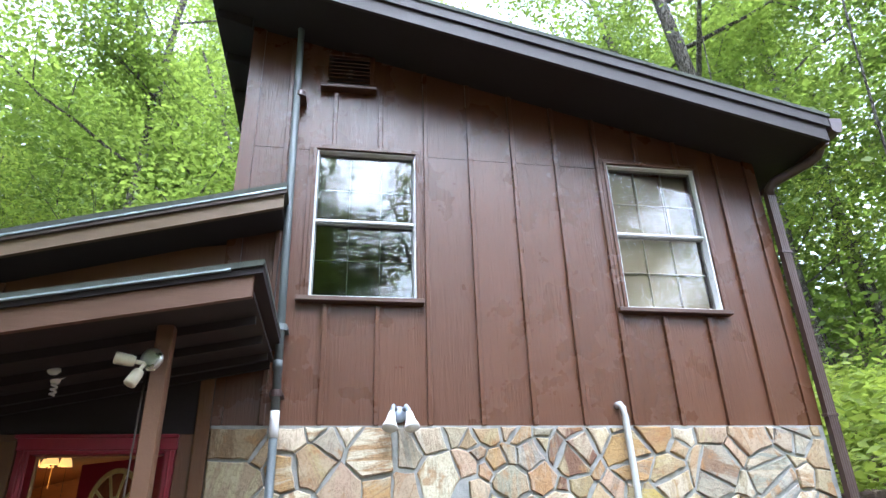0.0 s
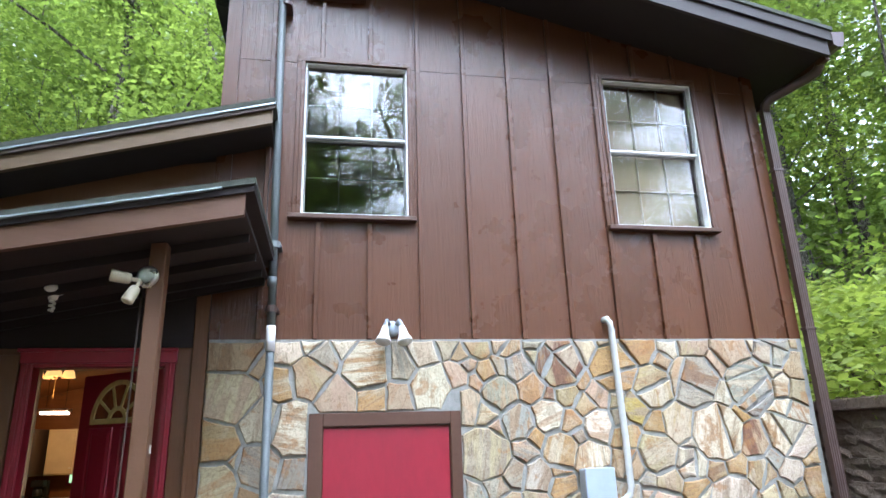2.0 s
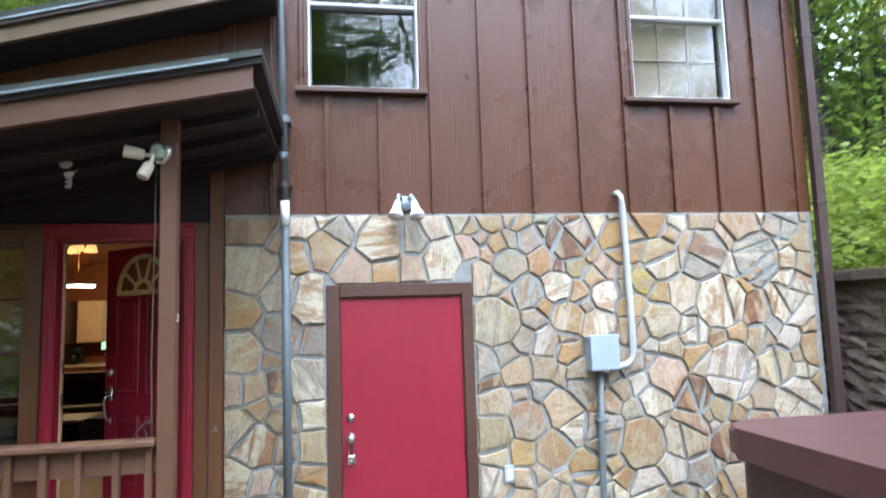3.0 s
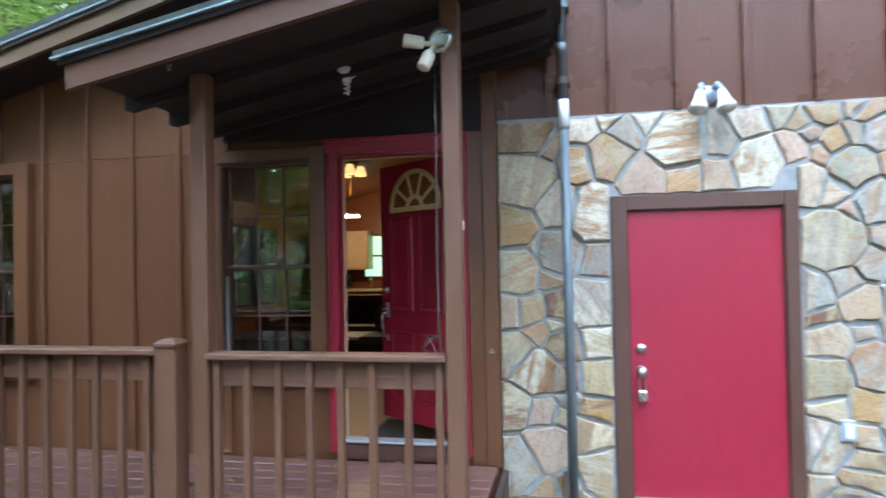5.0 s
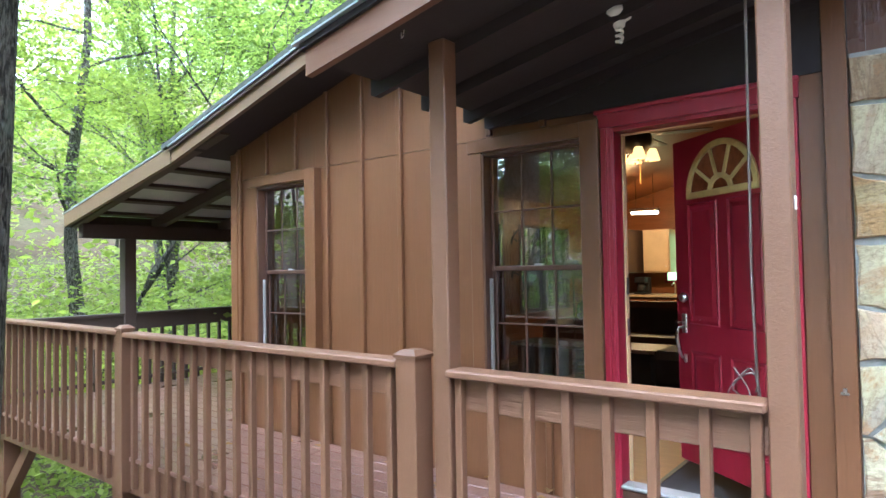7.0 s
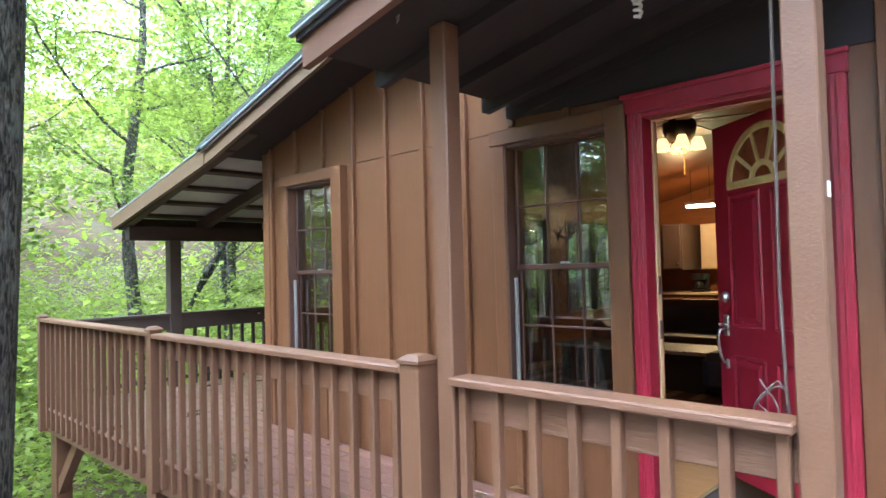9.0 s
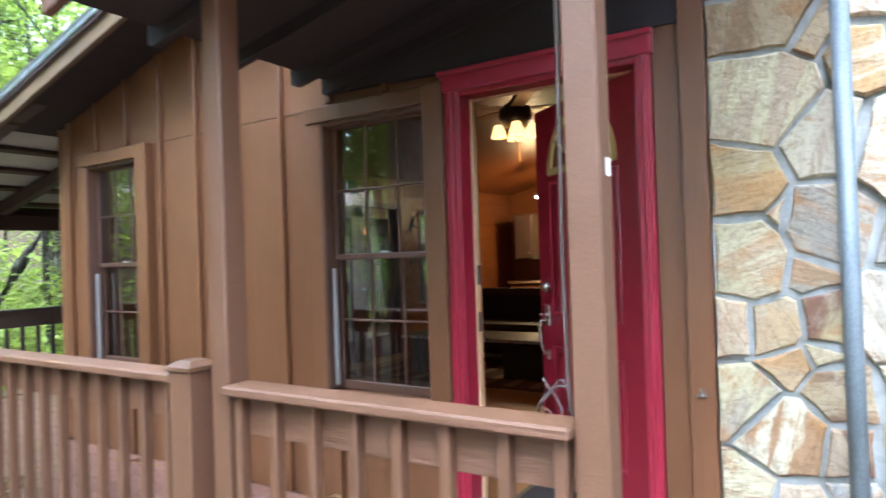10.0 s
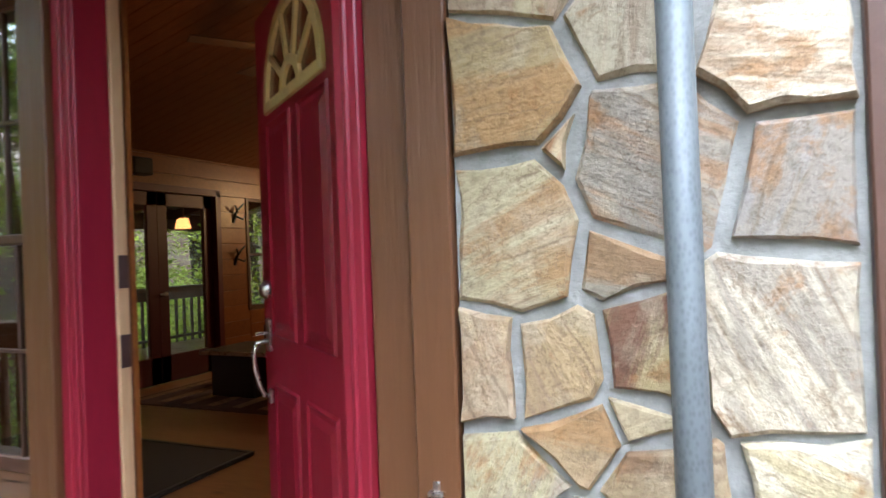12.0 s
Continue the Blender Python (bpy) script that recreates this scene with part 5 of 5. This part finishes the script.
def rounded_rect(x0, x1, y0, y1, r):
    out = []
    for cx, cy, a in ((x1 - r, y1 - r, 0), (x0 + r, y1 - r, 90), (x0 + r, y0 + r, 180), (x1 - r, y0 + r, 270)):
        out += [(cx + r * math.cos(radians(a + 15 * k)), cy + r * math.sin(radians(a + 15 * k))) for k in range(7)]
    return out


part("cabinet", prism(rounded_rect(2.98, 4.80, 2.15, 4.03, 0.2), 0.0, 0.78, "z"), DARKCAB, spa)
part("cover", prism(rounded_rect(2.9, 4.88, 2.08, 4.1, 0.26), 0.78, 0.97, "z", 0.03), VINYL, spa, "maroon vinyl spa cover")


# ---- trees ----
def leaf_cloud(pts, count, spread, size, rng, flat=0.45, droop=0.35):
    """Many small pointed leaves round the given points."""
    c = np.asarray(pts)[rng.integers(0, len(pts), count)]
    d = rng.normal(size=(count, 3)) * spread * np.array([1, 1, flat])
    p = c + d
    a = rng.uniform(0, 2 * np.pi, count)
    dirs = np.stack([np.cos(a), np.sin(a), rng.normal(-0.25, droop, count)], 1)
    dirs /= np.linalg.norm(dirs, axis=1, keepdims=True)
    up = rng.normal(size=(count, 3)) * 0.5 + np.array([0, 0, 1])
    side = np.cross(dirs, up)
    side /= np.linalg.norm(side, axis=1, keepdims=True) + 1e-6
    s = rng.uniform(size * 0.6, size * 1.35, count)[:, None]
    nr = np.cross(side, dirs)
    v = np.stack([p, p + dirs * s * 0.45 + side * s * 0.28 + nr * s * 0.06, p + dirs * s, p + dirs * s * 0.45 - side * s * 0.28 + nr * s * 0.06], 1).reshape(-1, 3)
    i = np.arange(count)[:, None] * 4
    f = np.concatenate([i + [0, 1, 2], i + [0, 2, 3]], 1).reshape(-1, 3)
    return v, f


def cloud_mesh(name, v, f, mat):
    me = bpy.data.meshes.new(name)
    me.vertices.add(len(v))
    me.vertices.foreach_set("co", v.astype(np.float32).ravel())
    me.loops.add(f.size)
    me.loops.foreach_set("vertex_index", f.astype(np.int32).ravel())
    me.polygons.add(len(f))
    me.polygons.foreach_set("loop_start", np.arange(0, f.size, 3, dtype=np.int32))
    me.update(calc_edges=True)
    me.materials.append(mat)
    return me


def tree(label, seed, height, radius, base, leaves, size, mat, fork=False, reach=3.0, tuft=0.55, lean=0.0, wob=0.05):
    rng = np.random.default_rng(seed)
    t = thing("tree", label, "tree", "woodland trees")
    bm, tips = bmesh.new(), []

    def limb(p, d, length, r, depth):
        pts, rr = [Vector(p)], [r]
        d = Vector(d).normalized()
        k = 6 if depth else 9
        for i in range(k):
            d = (d + Vector(rng.normal(0, 0.13 if depth else wob, 3)) + Vector((0, 0, 0.06 if depth == 1 else 0))).normalized()
            pts.append(pts[-1] + d * length / k)
            rr.append(max(0.006, r * (1 - 0.8 * (i + 1) / k)))
        tube(pts, rr, 10 if depth == 0 else 6, bm, False)
        if depth >= 1:
            tips.extend([tuple(q) for q in pts[2:]])
        if depth < 2:
            n = 11 if depth == 0 else 4
            for j in range(n):
                f = base + (1 - base) * (j + 0.5) / n if depth == 0 else 0.3 + 0.65 * (j + 0.5) / n
                q = pts[min(len(pts) - 1, int(f * k))].lerp(pts[min(len(pts) - 1, int(f * k) + 1)], f * k - int(f * k))
                a = rng.uniform(0, 6.28) if depth == 0 else None
                if depth == 0:
                    nd = Vector((math.cos(a), math.sin(a), rng.uniform(0.15, 0.7)))
                    limb(q, nd, reach * rng.uniform(0.6, 1.15) * (1.15 - 0.6 * f), r * 0.34 * (1.2 - f), 1)
                else:
                    nd = d + Vector(rng.normal(0, 0.6, 3)) * 0.9
                    nd.z *= 0.5
                    limb(q, nd, length * 0.45, r * 0.4, 2)

    limb((0, 0, -0.3), (lean, 0, 1), height, radius, 0)
    if fork:
        limb((0, 0, height * 0.12), (0.55, 0.25, 1), height * 0.8, radius * 0.75, 0)
    part("trunk", bm, BARK, t, "grey furrowed bark", True)
    v, f = leaf_cloud(tips, leaves, tuft, size, rng, 0.2)
    crown = new("crown", cloud_mesh("crown", v, f, mat))
    crown.parent = t
    return t


kinds = [tree("tall broadleaf tree with layered bright green sprays", 11, 15, 0.17, 0.28, 25000, 0.095, LEAF, reach=4.2, tuft=0.42),
         tree("slender woodland tree with light green leaves", 12, 12, 0.09, 0.25, 17000, 0.09, LEAF3, reach=3.0),
         tree("broad dark green woodland tree", 13, 13, 0.15, 0.22, 12000, 0.15, LEAF2, reach=4.2),
         tree("forked grey-barked tree with light green leaves", 14, 13, 0.16, 0.35, 23000, 0.095, LEAF, True, 4.0, 0.42),
         tree("young understorey tree thick with leaves", 15, 6.5, 0.05, 0.12, 13000, 0.085, LEAF3, reach=2.4)]


def plant(k, x, y, s=1.0, turn=0.0):
    z = float(land(x, y))
    return pose(x, y, z - 0.05, 0, 0, turn) @ Matrix.Scale(s, 4)


homes = [(-16.5, 10.5, 1.0, 40), (-12.8, 8.6, 0.9, 100), (-13.5, -4, 1.1, 200), (-11.8, 6.45, 0.95, 15), (-15, 15, 1.0, 300)]
for k, (x, y, s, a) in enumerate(homes):
    kinds[k].matrix_basis = plant(k, x, y, s, a)
rng = np.random.default_rng(5)


def scatter(count, x0, x1, y0, y1, gap, choose, s0, s1):
    spots = []
    for _ in range(4000):
        x, y = rng.uniform(x0, x1), rng.uniform(y0, y1)
        if all((x - p) ** 2 + (y - q) ** 2 > gap ** 2 for p, q in spots):
            spots.append((x, y))
            k = int(rng.choice(choose))
            copy_thing(kinds[k], plant(k, x, y, rng.uniform(s0, s1), rng.uniform(0, 360)))
        if len(spots) >= count:
            return


scatter(12, -34, -13.5, 2, 30, 4.2, [0, 1, 1, 3, 4], 0.85, 1.25)   # left woods
scatter(7, -26, -12.5, -8, 4, 3.4, [0, 1, 2, 4], 0.85, 1.15)
for k, x, y, s, a in ((0, -11.2, 12.5, 1.45, 70), (3, -8.8, 15.2, 1.5, 10), (0, -5.5, 16, 1.5, 200), (2, -13.5, 18, 1.5, 120), (0, -2.0, 15.5, 1.5, 300), (3, -16, 13, 1.5, 250)):
    copy_thing(kinds[k], plant(k, x, y, s, a))
scatter(11, -13, 5, 14.2, 28, 2.7, [0, 3, 0, 1], 1.0, 1.4)           # behind the house
scatter(16, 6.8, 18, 3, 24, 2.0, [2, 1, 0, 2, 4], 0.85, 1.2)         # right bank
scatter(22, -16, 15, -25, -13, 2.9, [2], 1.25, 1.65)          # behind the path
scatter(6, -13, -5, -10, -3.5, 2.6, [2, 4, 2], 0.8, 1.1)      # woods below the yard
scatter(9, -17, -1, 20, 34, 2.6, [2, 0, 2], 1.4, 1.8)     # tall woods further back
scatter(10, -30, -13, -24, -7, 3.6, [2, 2, 4], 1.0, 1.4)   # woods down the slope
big = tree("thick grey-barked tree leaning slightly, close to the deck", 21, 16, 0.255, 0.36, 20000, 0.13, LEAF, reach=4.3, wob=0.006)
big.matrix_basis = pose(-3.95, 2.37, float(land(-3.95, 2.37)) - 0.1, -1.5, 2.0, 0)

# undergrowth: leaf masses on the slopes
def undergrowth(name, label, count, x0, x1, y0, y1, high, size, mat, seed, spread=0.5):
    r = np.random.default_rng(seed)
    m = max(30, count // 60)
    px, py = r.uniform(x0, x1, m), r.uniform(y0, y1, m)
    pts = np.stack([px, py, land(px, py) + r.uniform(0.05, 1, m) ** 1.6 * high], 1)
    v, f = leaf_cloud(pts, count, spread, size, r, 0.6)
    return tagged(new(name, cloud_mesh(name, v, f, mat)), label, "undergrowth", kind="stuff")


undergrowth("bushes", "bright green bushes on the slope beyond the deck", 125000, -20, -8.6, 1.0, 18, 3.0, 0.12, LEAF3, 1)
undergrowth("bushes", "green brush below the deck corner", 9000, -15, -10, -3, 3.4, 1.2, 0.10, LEAF, 2)
undergrowth("ground_cover", "bright green vines covering the bank above the block wall", 36000, 5.25, 9.5, 3.0, 14, 0.9, 0.12, LEAF3, 3, 0.25)
undergrowth("bushes", "deep green thicket under the trees of the bank", 34000, 8.0, 17, 3.5, 22, 5.0, 0.16, LEAF2, 8, 0.7)
undergrowth("far_woods", "distant green woods on the hillside", 60000, -60, -22, -14, 48, 17, 0.42, LEAF3, 4, 1.3)
undergrowth("far_woods", "distant green woods behind the house", 34000, -24, 22, 26, 46, 19, 0.42, LEAF, 5, 1.3)
undergrowth("far_woods", "dense green woods up the right bank", 40000, 14, 36, -4, 30, 14, 0.36, LEAF2, 6, 1.1)
undergrowth("far_woods", "green woods across the yard", 40000, -30, 30, -44, -28, 12, 0.45, LEAF2, 7, 1.4)
for k in range(26):
    x, y = rng.uniform(5.6, 12), rng.uniform(4.2, 17)
    z = float(land(x, y))
    sap = thing("sapling", "thin leaning sapling stem on the bank", "sapling", "bank saplings", at=(x, y, z))
    a = rng.uniform(-0.25, 0.25, 2)
    part("stem", tube([(x, y, z - 0.1), (x + a[0], y + a[1], z + 2), (x + a[0] * 3, y + a[1] * 3, z + 4.5), (x + a[0] * 4, y + a[1] * 5, z + 7)], [0.026, 0.02, 0.014, 0.005], 6), BARK, sap, smooth=True)

# ---- block retaining wall ----
ret = tagged(new("retaining_wall"), "tan split-face concrete block retaining wall with cap stones", "wall", kind="structure")
part("core", box(5.1, 5.3, 2.9, 12, -0.2, 1.95, 0), BLOCK, ret)
bmesh_cache = []
for v in range(5):
    bm = box(0, 0.25, 0, 0.396, 0, 0.193, 0)
    bmesh.ops.subdivide_edges(bm, edges=bm.edges[:], cuts=3, use_grid_fill=True)
    for p in bm.verts:
        if p.co.x < 0.01:
            p.co.x += random.uniform(-0.022, 0.015)
    me = bpy.data.meshes.new("block")
    bm.to_mesh(me)
    bm.free()
    me.materials.append(BLOCK)
    bmesh_cache.append(me)
for r in range(10):
    for c in range(19):
        b = new("block", random.choice(bmesh_cache))
        b.location = (4.97 + 0.012 * r, 2.9 + c * 0.4 + (0.2 if r % 2 else 0), -0.05 + r * 0.197)
        adopt(b, ret)
for c in range(18):
    part("cap", box(4.99, 5.36, 2.9 + c * 0.45, 3.345 + c * 0.45, 1.925, 2.03, 0.01), BLOCK, ret)

# ---- stone facing, last ----
structure("wall_stone_core", join(box(-0.40, 0.35, 5.012, 5.16, -0.3, 2.54, 0), box(1.47, 4.55, 5.012, 5.16, -0.3, 2.54, 0), box(0.35, 1.47, 5.012, 5.16, 1.985, 2.54, 0)),
          MORTAR, "grey mortar bed of the stone wall", "wall")
stonewall = tagged(new("wall_stone"), "irregular cream, tan and rust fieldstone facing in grey mortar", "wall", kind="structure")
TONES = {"c": (0.72, 0.65, 0.50), "w": (0.84, 0.81, 0.74), "t": (0.58, 0.48, 0.32), "o": (0.58, 0.40, 0.19), "g": (0.50, 0.50, 0.47),
         "b": (0.45, 0.48, 0.50), "r": (0.24, 0.13, 0.085), "p": (0.64, 0.52, 0.42), "y": (0.62, 0.50, 0.16)}
# large stones as they lie beside and over the store-room door: x, z, radius, tone
BESIDE = [(-0.21, 2.45, 0.19, "t"), (-0.07, 2.36, 0.09, "o"), (-0.22, 2.12, 0.2, "c"), (-0.3, 1.81, 0.16, "o"), (-0.01, 1.94, 0.15, "w"), (0.13, 2.21, 0.1, "o"), (0.24, 1.88, 0.18, "w"),
          (0.1, 1.88, 0.05, "t"), (-0.15, 1.65, 0.06, "c"), (-0.01, 1.62, 0.15, "g"), (-0.29, 1.51, 0.16, "c"), (-0.07, 1.47, 0.07, "g"), (0.25, 1.56, 0.11, "b"), (0.22, 1.29, 0.16, "w"),
          (-0.34, 1.24, 0.09, "t"), (-0.2, 1.24, 0.1, "t"), (-0.01, 1.26, 0.09, "r"), (-0.15, 1.1, 0.07, "t"), (-0.03, 1.15, 0.05, "c")]
FOOT = [(-0.3, 0.94, 0.13, "c"), (0.01, 0.99, 0.11, "t"), (0.25, 1.02, 0.11, "w"), (-0.17, 0.82, 0.16, "w"), (0.02, 0.79, 0.11, "r"), (-0.32, 0.6, 0.13, "c"), (0.26, 0.79, 0.13, "t"),
        (-0.13, 0.56, 0.1, "p"), (-0.02, 0.52, 0.06, "t"), (0.24, 0.57, 0.1, "o"), (0.04, 0.65, 0.05, "b"), (-0.1, 0.31, 0.17, "p"), (-0.29, 0.21, 0.17, "g"), (0.19, 0.41, 0.13, "c"),
        (0.25, 0.17, 0.16, "t"), (-0.11, 0.04, 0.09, "t"), (0.02, 0.08, 0.09, "o"), (0.17, 0.01, 0.06, "t")]
LINTEL = [(0.17, 2.46, 0.1, "w"), (0.35, 2.25, 0.15, "t"), (0.35, 2.51, 0.07, "w"), (0.45, 2.4, 0.11, "g"), (0.58, 2.47, 0.09, "w"), (0.76, 2.33, 0.18, "w"), (0.55, 2.1, 0.15, "p"), (0.8, 2.1, 0.12, "o"),
          (1.0, 2.1, 0.1, "p"), (1.27, 2.17, 0.16, "w"), (1.02, 2.34, 0.1, "g"), (1.2, 2.44, 0.1, "w"), (1.38, 2.5, 0.08, "g")]
FAR = [(1.64, 2.5, 0.1, "t"), (1.45, 2.24, 0.1, "p"), (1.79, 2.11, 0.12, "g"), (1.96, 2.33, 0.1, "b"), (2.07, 2.15, 0.1, "p"), (1.69, 2.28, 0.07, "o"), (1.93, 1.88, 0.12, "b"), (1.68, 1.66, 0.18, "c"),
       (2.19, 1.94, 0.12, "w"), (2.35, 2.1, 0.09, "t"), (2.06, 1.49, 0.11, "w"), (2.27, 1.68, 0.13, "o"), (1.54, 1.34, 0.11, "b"), (1.83, 1.27, 0.11, "t"), (2.03, 1.29, 0.1, "p"), (2.26, 1.41, 0.09, "o"),
       (1.63, 1.05, 0.1, "c"), (1.62, 0.81, 0.12, "t"), (1.9, 0.89, 0.15, "g"), (2.08, 0.64, 0.14, "t"), (1.84, 0.64, 0.11, "o"), (2.58, 1.85, 0.11, "w"), (2.5, 1.61, 0.12, "w"), (2.91, 1.98, 0.11, "y"),
       (2.82, 1.76, 0.1, "o"), (3.06, 1.64, 0.15, "c"), (3.08, 1.19, 0.16, "p"), (2.77, 1.32, 0.13, "g"), (2.83, 0.67, 0.2, "t"), (2.96, 0.99, 0.13, "w"), (2.56, 1.0, 0.1, "t")]
HOLE = (0.34, 1.48, 1.992)
X0, X1, Z0, Z1 = -0.40, 4.50, -0.12, 2.535
r2 = np.random.default_rng(8)
laid = BESIDE + FOOT + LINTEL + FAR
FITTED = len(laid)
for radius, tries in ((0.21, 80), (0.17, 700), (0.13, 1500), (0.085, 2500), (0.05, 2500)):
    for _ in range(tries):
        x, z = r2.uniform(X0, X1), r2.uniform(Z0, Z1)
        r_ = radius * r2.uniform(0.9, 1.15)
        if x < 1.5 and (x < 0.36 or z > 1.95) or HOLE[0] - 0.03 < x < HOLE[1] + 0.07 and z < HOLE[2] + 0.04:
            continue
        if all(math.hypot(x - p[0], z - p[1]) > 0.86 * (r_ + p[2]) for p in laid):
            laid.append((x, z, r_, str(r2.choice(list("ccwwttoogbprtw")))))
seeds = [(p[0], p[1]) for p in laid]
radii = [p[2] for p in laid]


def clip(poly, px, pz_, nx, nz):
    """Keep the side of the line through (px, pz_) away from the normal."""
    out = []
    for (ax, az), (bx, bz) in zip(poly, poly[1:] + poly[:1]):
        da, db = (ax - px) * nx + (az - pz_) * nz, (bx - px) * nx + (bz - pz_) * nz
        if da <= 0:
            out.append((ax, az))
        if (da < 0 < db) or (db < 0 < da):
            t = da / (da - db)
            out.append((ax + t * (bx - ax), az + t * (bz - az)))
    return out


def shards(poly, limit):
    """Break a cell along chords until no piece is larger than the limit."""
    area = abs(sum(a[0] * b[1] - b[0] * a[1] for a, b in zip(poly, poly[1:] + poly[:1]))) / 2
    if area < limit or len(poly) < 3:
        return [poly]
    cx, cz = sum(p[0] for p in poly) / len(poly), sum(p[1] for p in poly) / len(poly)
    far = max(poly, key=lambda p: math.hypot(p[0] - cx, p[1] - cz))
    a = math.atan2(far[1] - cz, far[0] - cx) + random.uniform(-0.75, 0.75)
    nx, nz = math.cos(a), math.sin(a)
    s = random.uniform(-0.25, 0.25) * math.sqrt(area)
    return [q for sign in (1, -1) for q in shards(clip(poly, cx + nx * s, cz + nz * s, nx * sign, nz * sign), limit * random.uniform(0.8, 1.6))]


ghosts = []
for (x, z), r_ in zip(seeds, radii[:len(seeds)]):
    if z < HOLE[2] and 0 < HOLE[0] - x < 0.35:
        ghosts.append((2 * HOLE[0] - x, z, True))
        radii.append(r_)
    if z < HOLE[2] and 0 < x - HOLE[1] < 0.35:
        ghosts.append((2 * HOLE[1] - x, z, True))
        radii.append(r_)
    if HOLE[0] < x < HOLE[1] and 0 < z - HOLE[2] < 0.35:
        ghosts.append((x, 2 * HOLE[2] - z, False))
        radii.append(r_)
every = [(x, z, z < HOLE[2]) for x, z in seeds] + ghosts
for i, (x, z) in enumerate(seeds):
    poly = [(X0, Z0), (X1, Z0), (X1, Z1), (X0, Z1)]
    for j, (p, q, beside) in enumerate(every):
        d = math.hypot(p - x, q - z)
        if j == i or d > 1.2 or j >= len(seeds) and beside != (z < HOLE[2]):
            continue
        w = 0.5 + (radii[i] ** 2 - radii[j] ** 2) / (2 * d * d)
        poly = clip(poly, x + (p - x) * w, z + (q - z) * w, (p - x) / d, (q - z) / d)
        if len(poly) < 3:
            break
    if len(poly) >= 3 and any(HOLE[0] < a < HOLE[1] and c < HOLE[2] for a, c in poly):
        if x <= HOLE[0]:
            poly = clip(poly, HOLE[0], 0, 1, 0)
        elif x >= HOLE[1]:
            poly = clip(poly, HOLE[1], 0, -1, 0)
        else:
            poly = clip(poly, 0, HOLE[2], 0, -1)
    if len(poly) < 3:
        continue
    for poly in shards(poly, random.uniform(0.03, 0.09) if i >= FITTED else 1.0):
        if len(poly) < 3:
            continue
        cx, cz = sum(p[0] for p in poly) / len(poly), sum(p[1] for p in poly) / len(poly)
        for (ax, az), (bx, bz) in list(zip(poly, poly[1:] + poly[:1])):
            joint = random.choice((0.003, 0.006, 0.009, 0.012, 0.018))
            e = math.hypot(bx - ax, bz - az)
            if e < 1e-5:
                continue
            nx, nz = (bz - az) / e, -(bx - ax) / e
            onedge = abs(ax - bx) < 1e-6 and (abs(ax - X0) < 1e-6 or abs(ax - X1) < 1e-6)
            poly2 = clip(poly, ax - nx * (0.001 if onedge else joint), az - nz * (0.001 if onedge else joint), nx, nz)
            if len(poly2) >= 3:
                poly = poly2
        # broken outline: split the edges and knock them in a little
        line = []
        for (ax, az), (bx, bz) in zip(poly, poly[1:] + poly[:1]):
            e = math.hypot(bx - ax, bz - az)
            line.append((ax, az))
            for k in range(1, max(1, int(e / 0.055))):
                t = k / max(1, int(e / 0.055))
                s = random.uniform(0, 0.010)
                line.append((ax + (bx - ax) * t - (bz - az) / e * s, az + (bz - az) * t + (bx - ax) / e * s))
        line = [p for k, p in enumerate(line) if math.hypot(p[0] - line[k - 1][0], p[1] - line[k - 1][1]) > 0.006]
        if len(line) < 3:
            continue
        depth, tx, tz = random.uniform(0.014, 0.03), random.uniform(-0.05, 0.05), random.uniform(-0.05, 0.05)
        turn = random.uniform(-0.5, 0.5) + (1.57 if random.random() < 0.3 else 0)
        ca, sa = math.cos(turn), math.sin(turn)
        bm = bmesh.new()
        rings = []
        for shrink, y in ((1.0, 0.0), (1.0, -depth * 0.55), (0.0, -depth)):
            ring_ = []
            for px_, pz2 in line:
                dx, dz = px_ - cx, pz2 - cz
                r_ = math.hypot(dx, dz) + 1e-6
                k = 1 - (0 if shrink else min(0.35, random.uniform(0.004, 0.013) / r_))
                yy_ = y + (0 if shrink and y == 0 else dx * tx + dz * tz)
                ring_.append(bm.verts.new((dx * k * ca - dz * k * sa, min(yy_, 0.0), dx * k * sa + dz * k * ca)))
            rings.append(ring_)
        n_ = len(line)
        for a, b in zip(rings, rings[1:]):
            for k in range(n_):
                bm.faces.new((a[k], a[(k + 1) % n_], b[(k + 1) % n_], b[k]))
        mid = bm.verts.new((0, -depth - random.uniform(0.0, 0.006), 0))
        for k in range(n_):
            bm.faces.new((rings[-1][k], rings[-1][(k + 1) % n_], mid))
        st = part("stone", bm, STONE, stonewall)
        st.location = (cx, 5.013, cz)
        st.rotation_euler = (0, turn, 0)
        k = random.uniform(0.86, 1.1)
        st.color = (*[v * k * random.uniform(0.96, 1.04) for v in TONES[laid[i][3]]], 1)
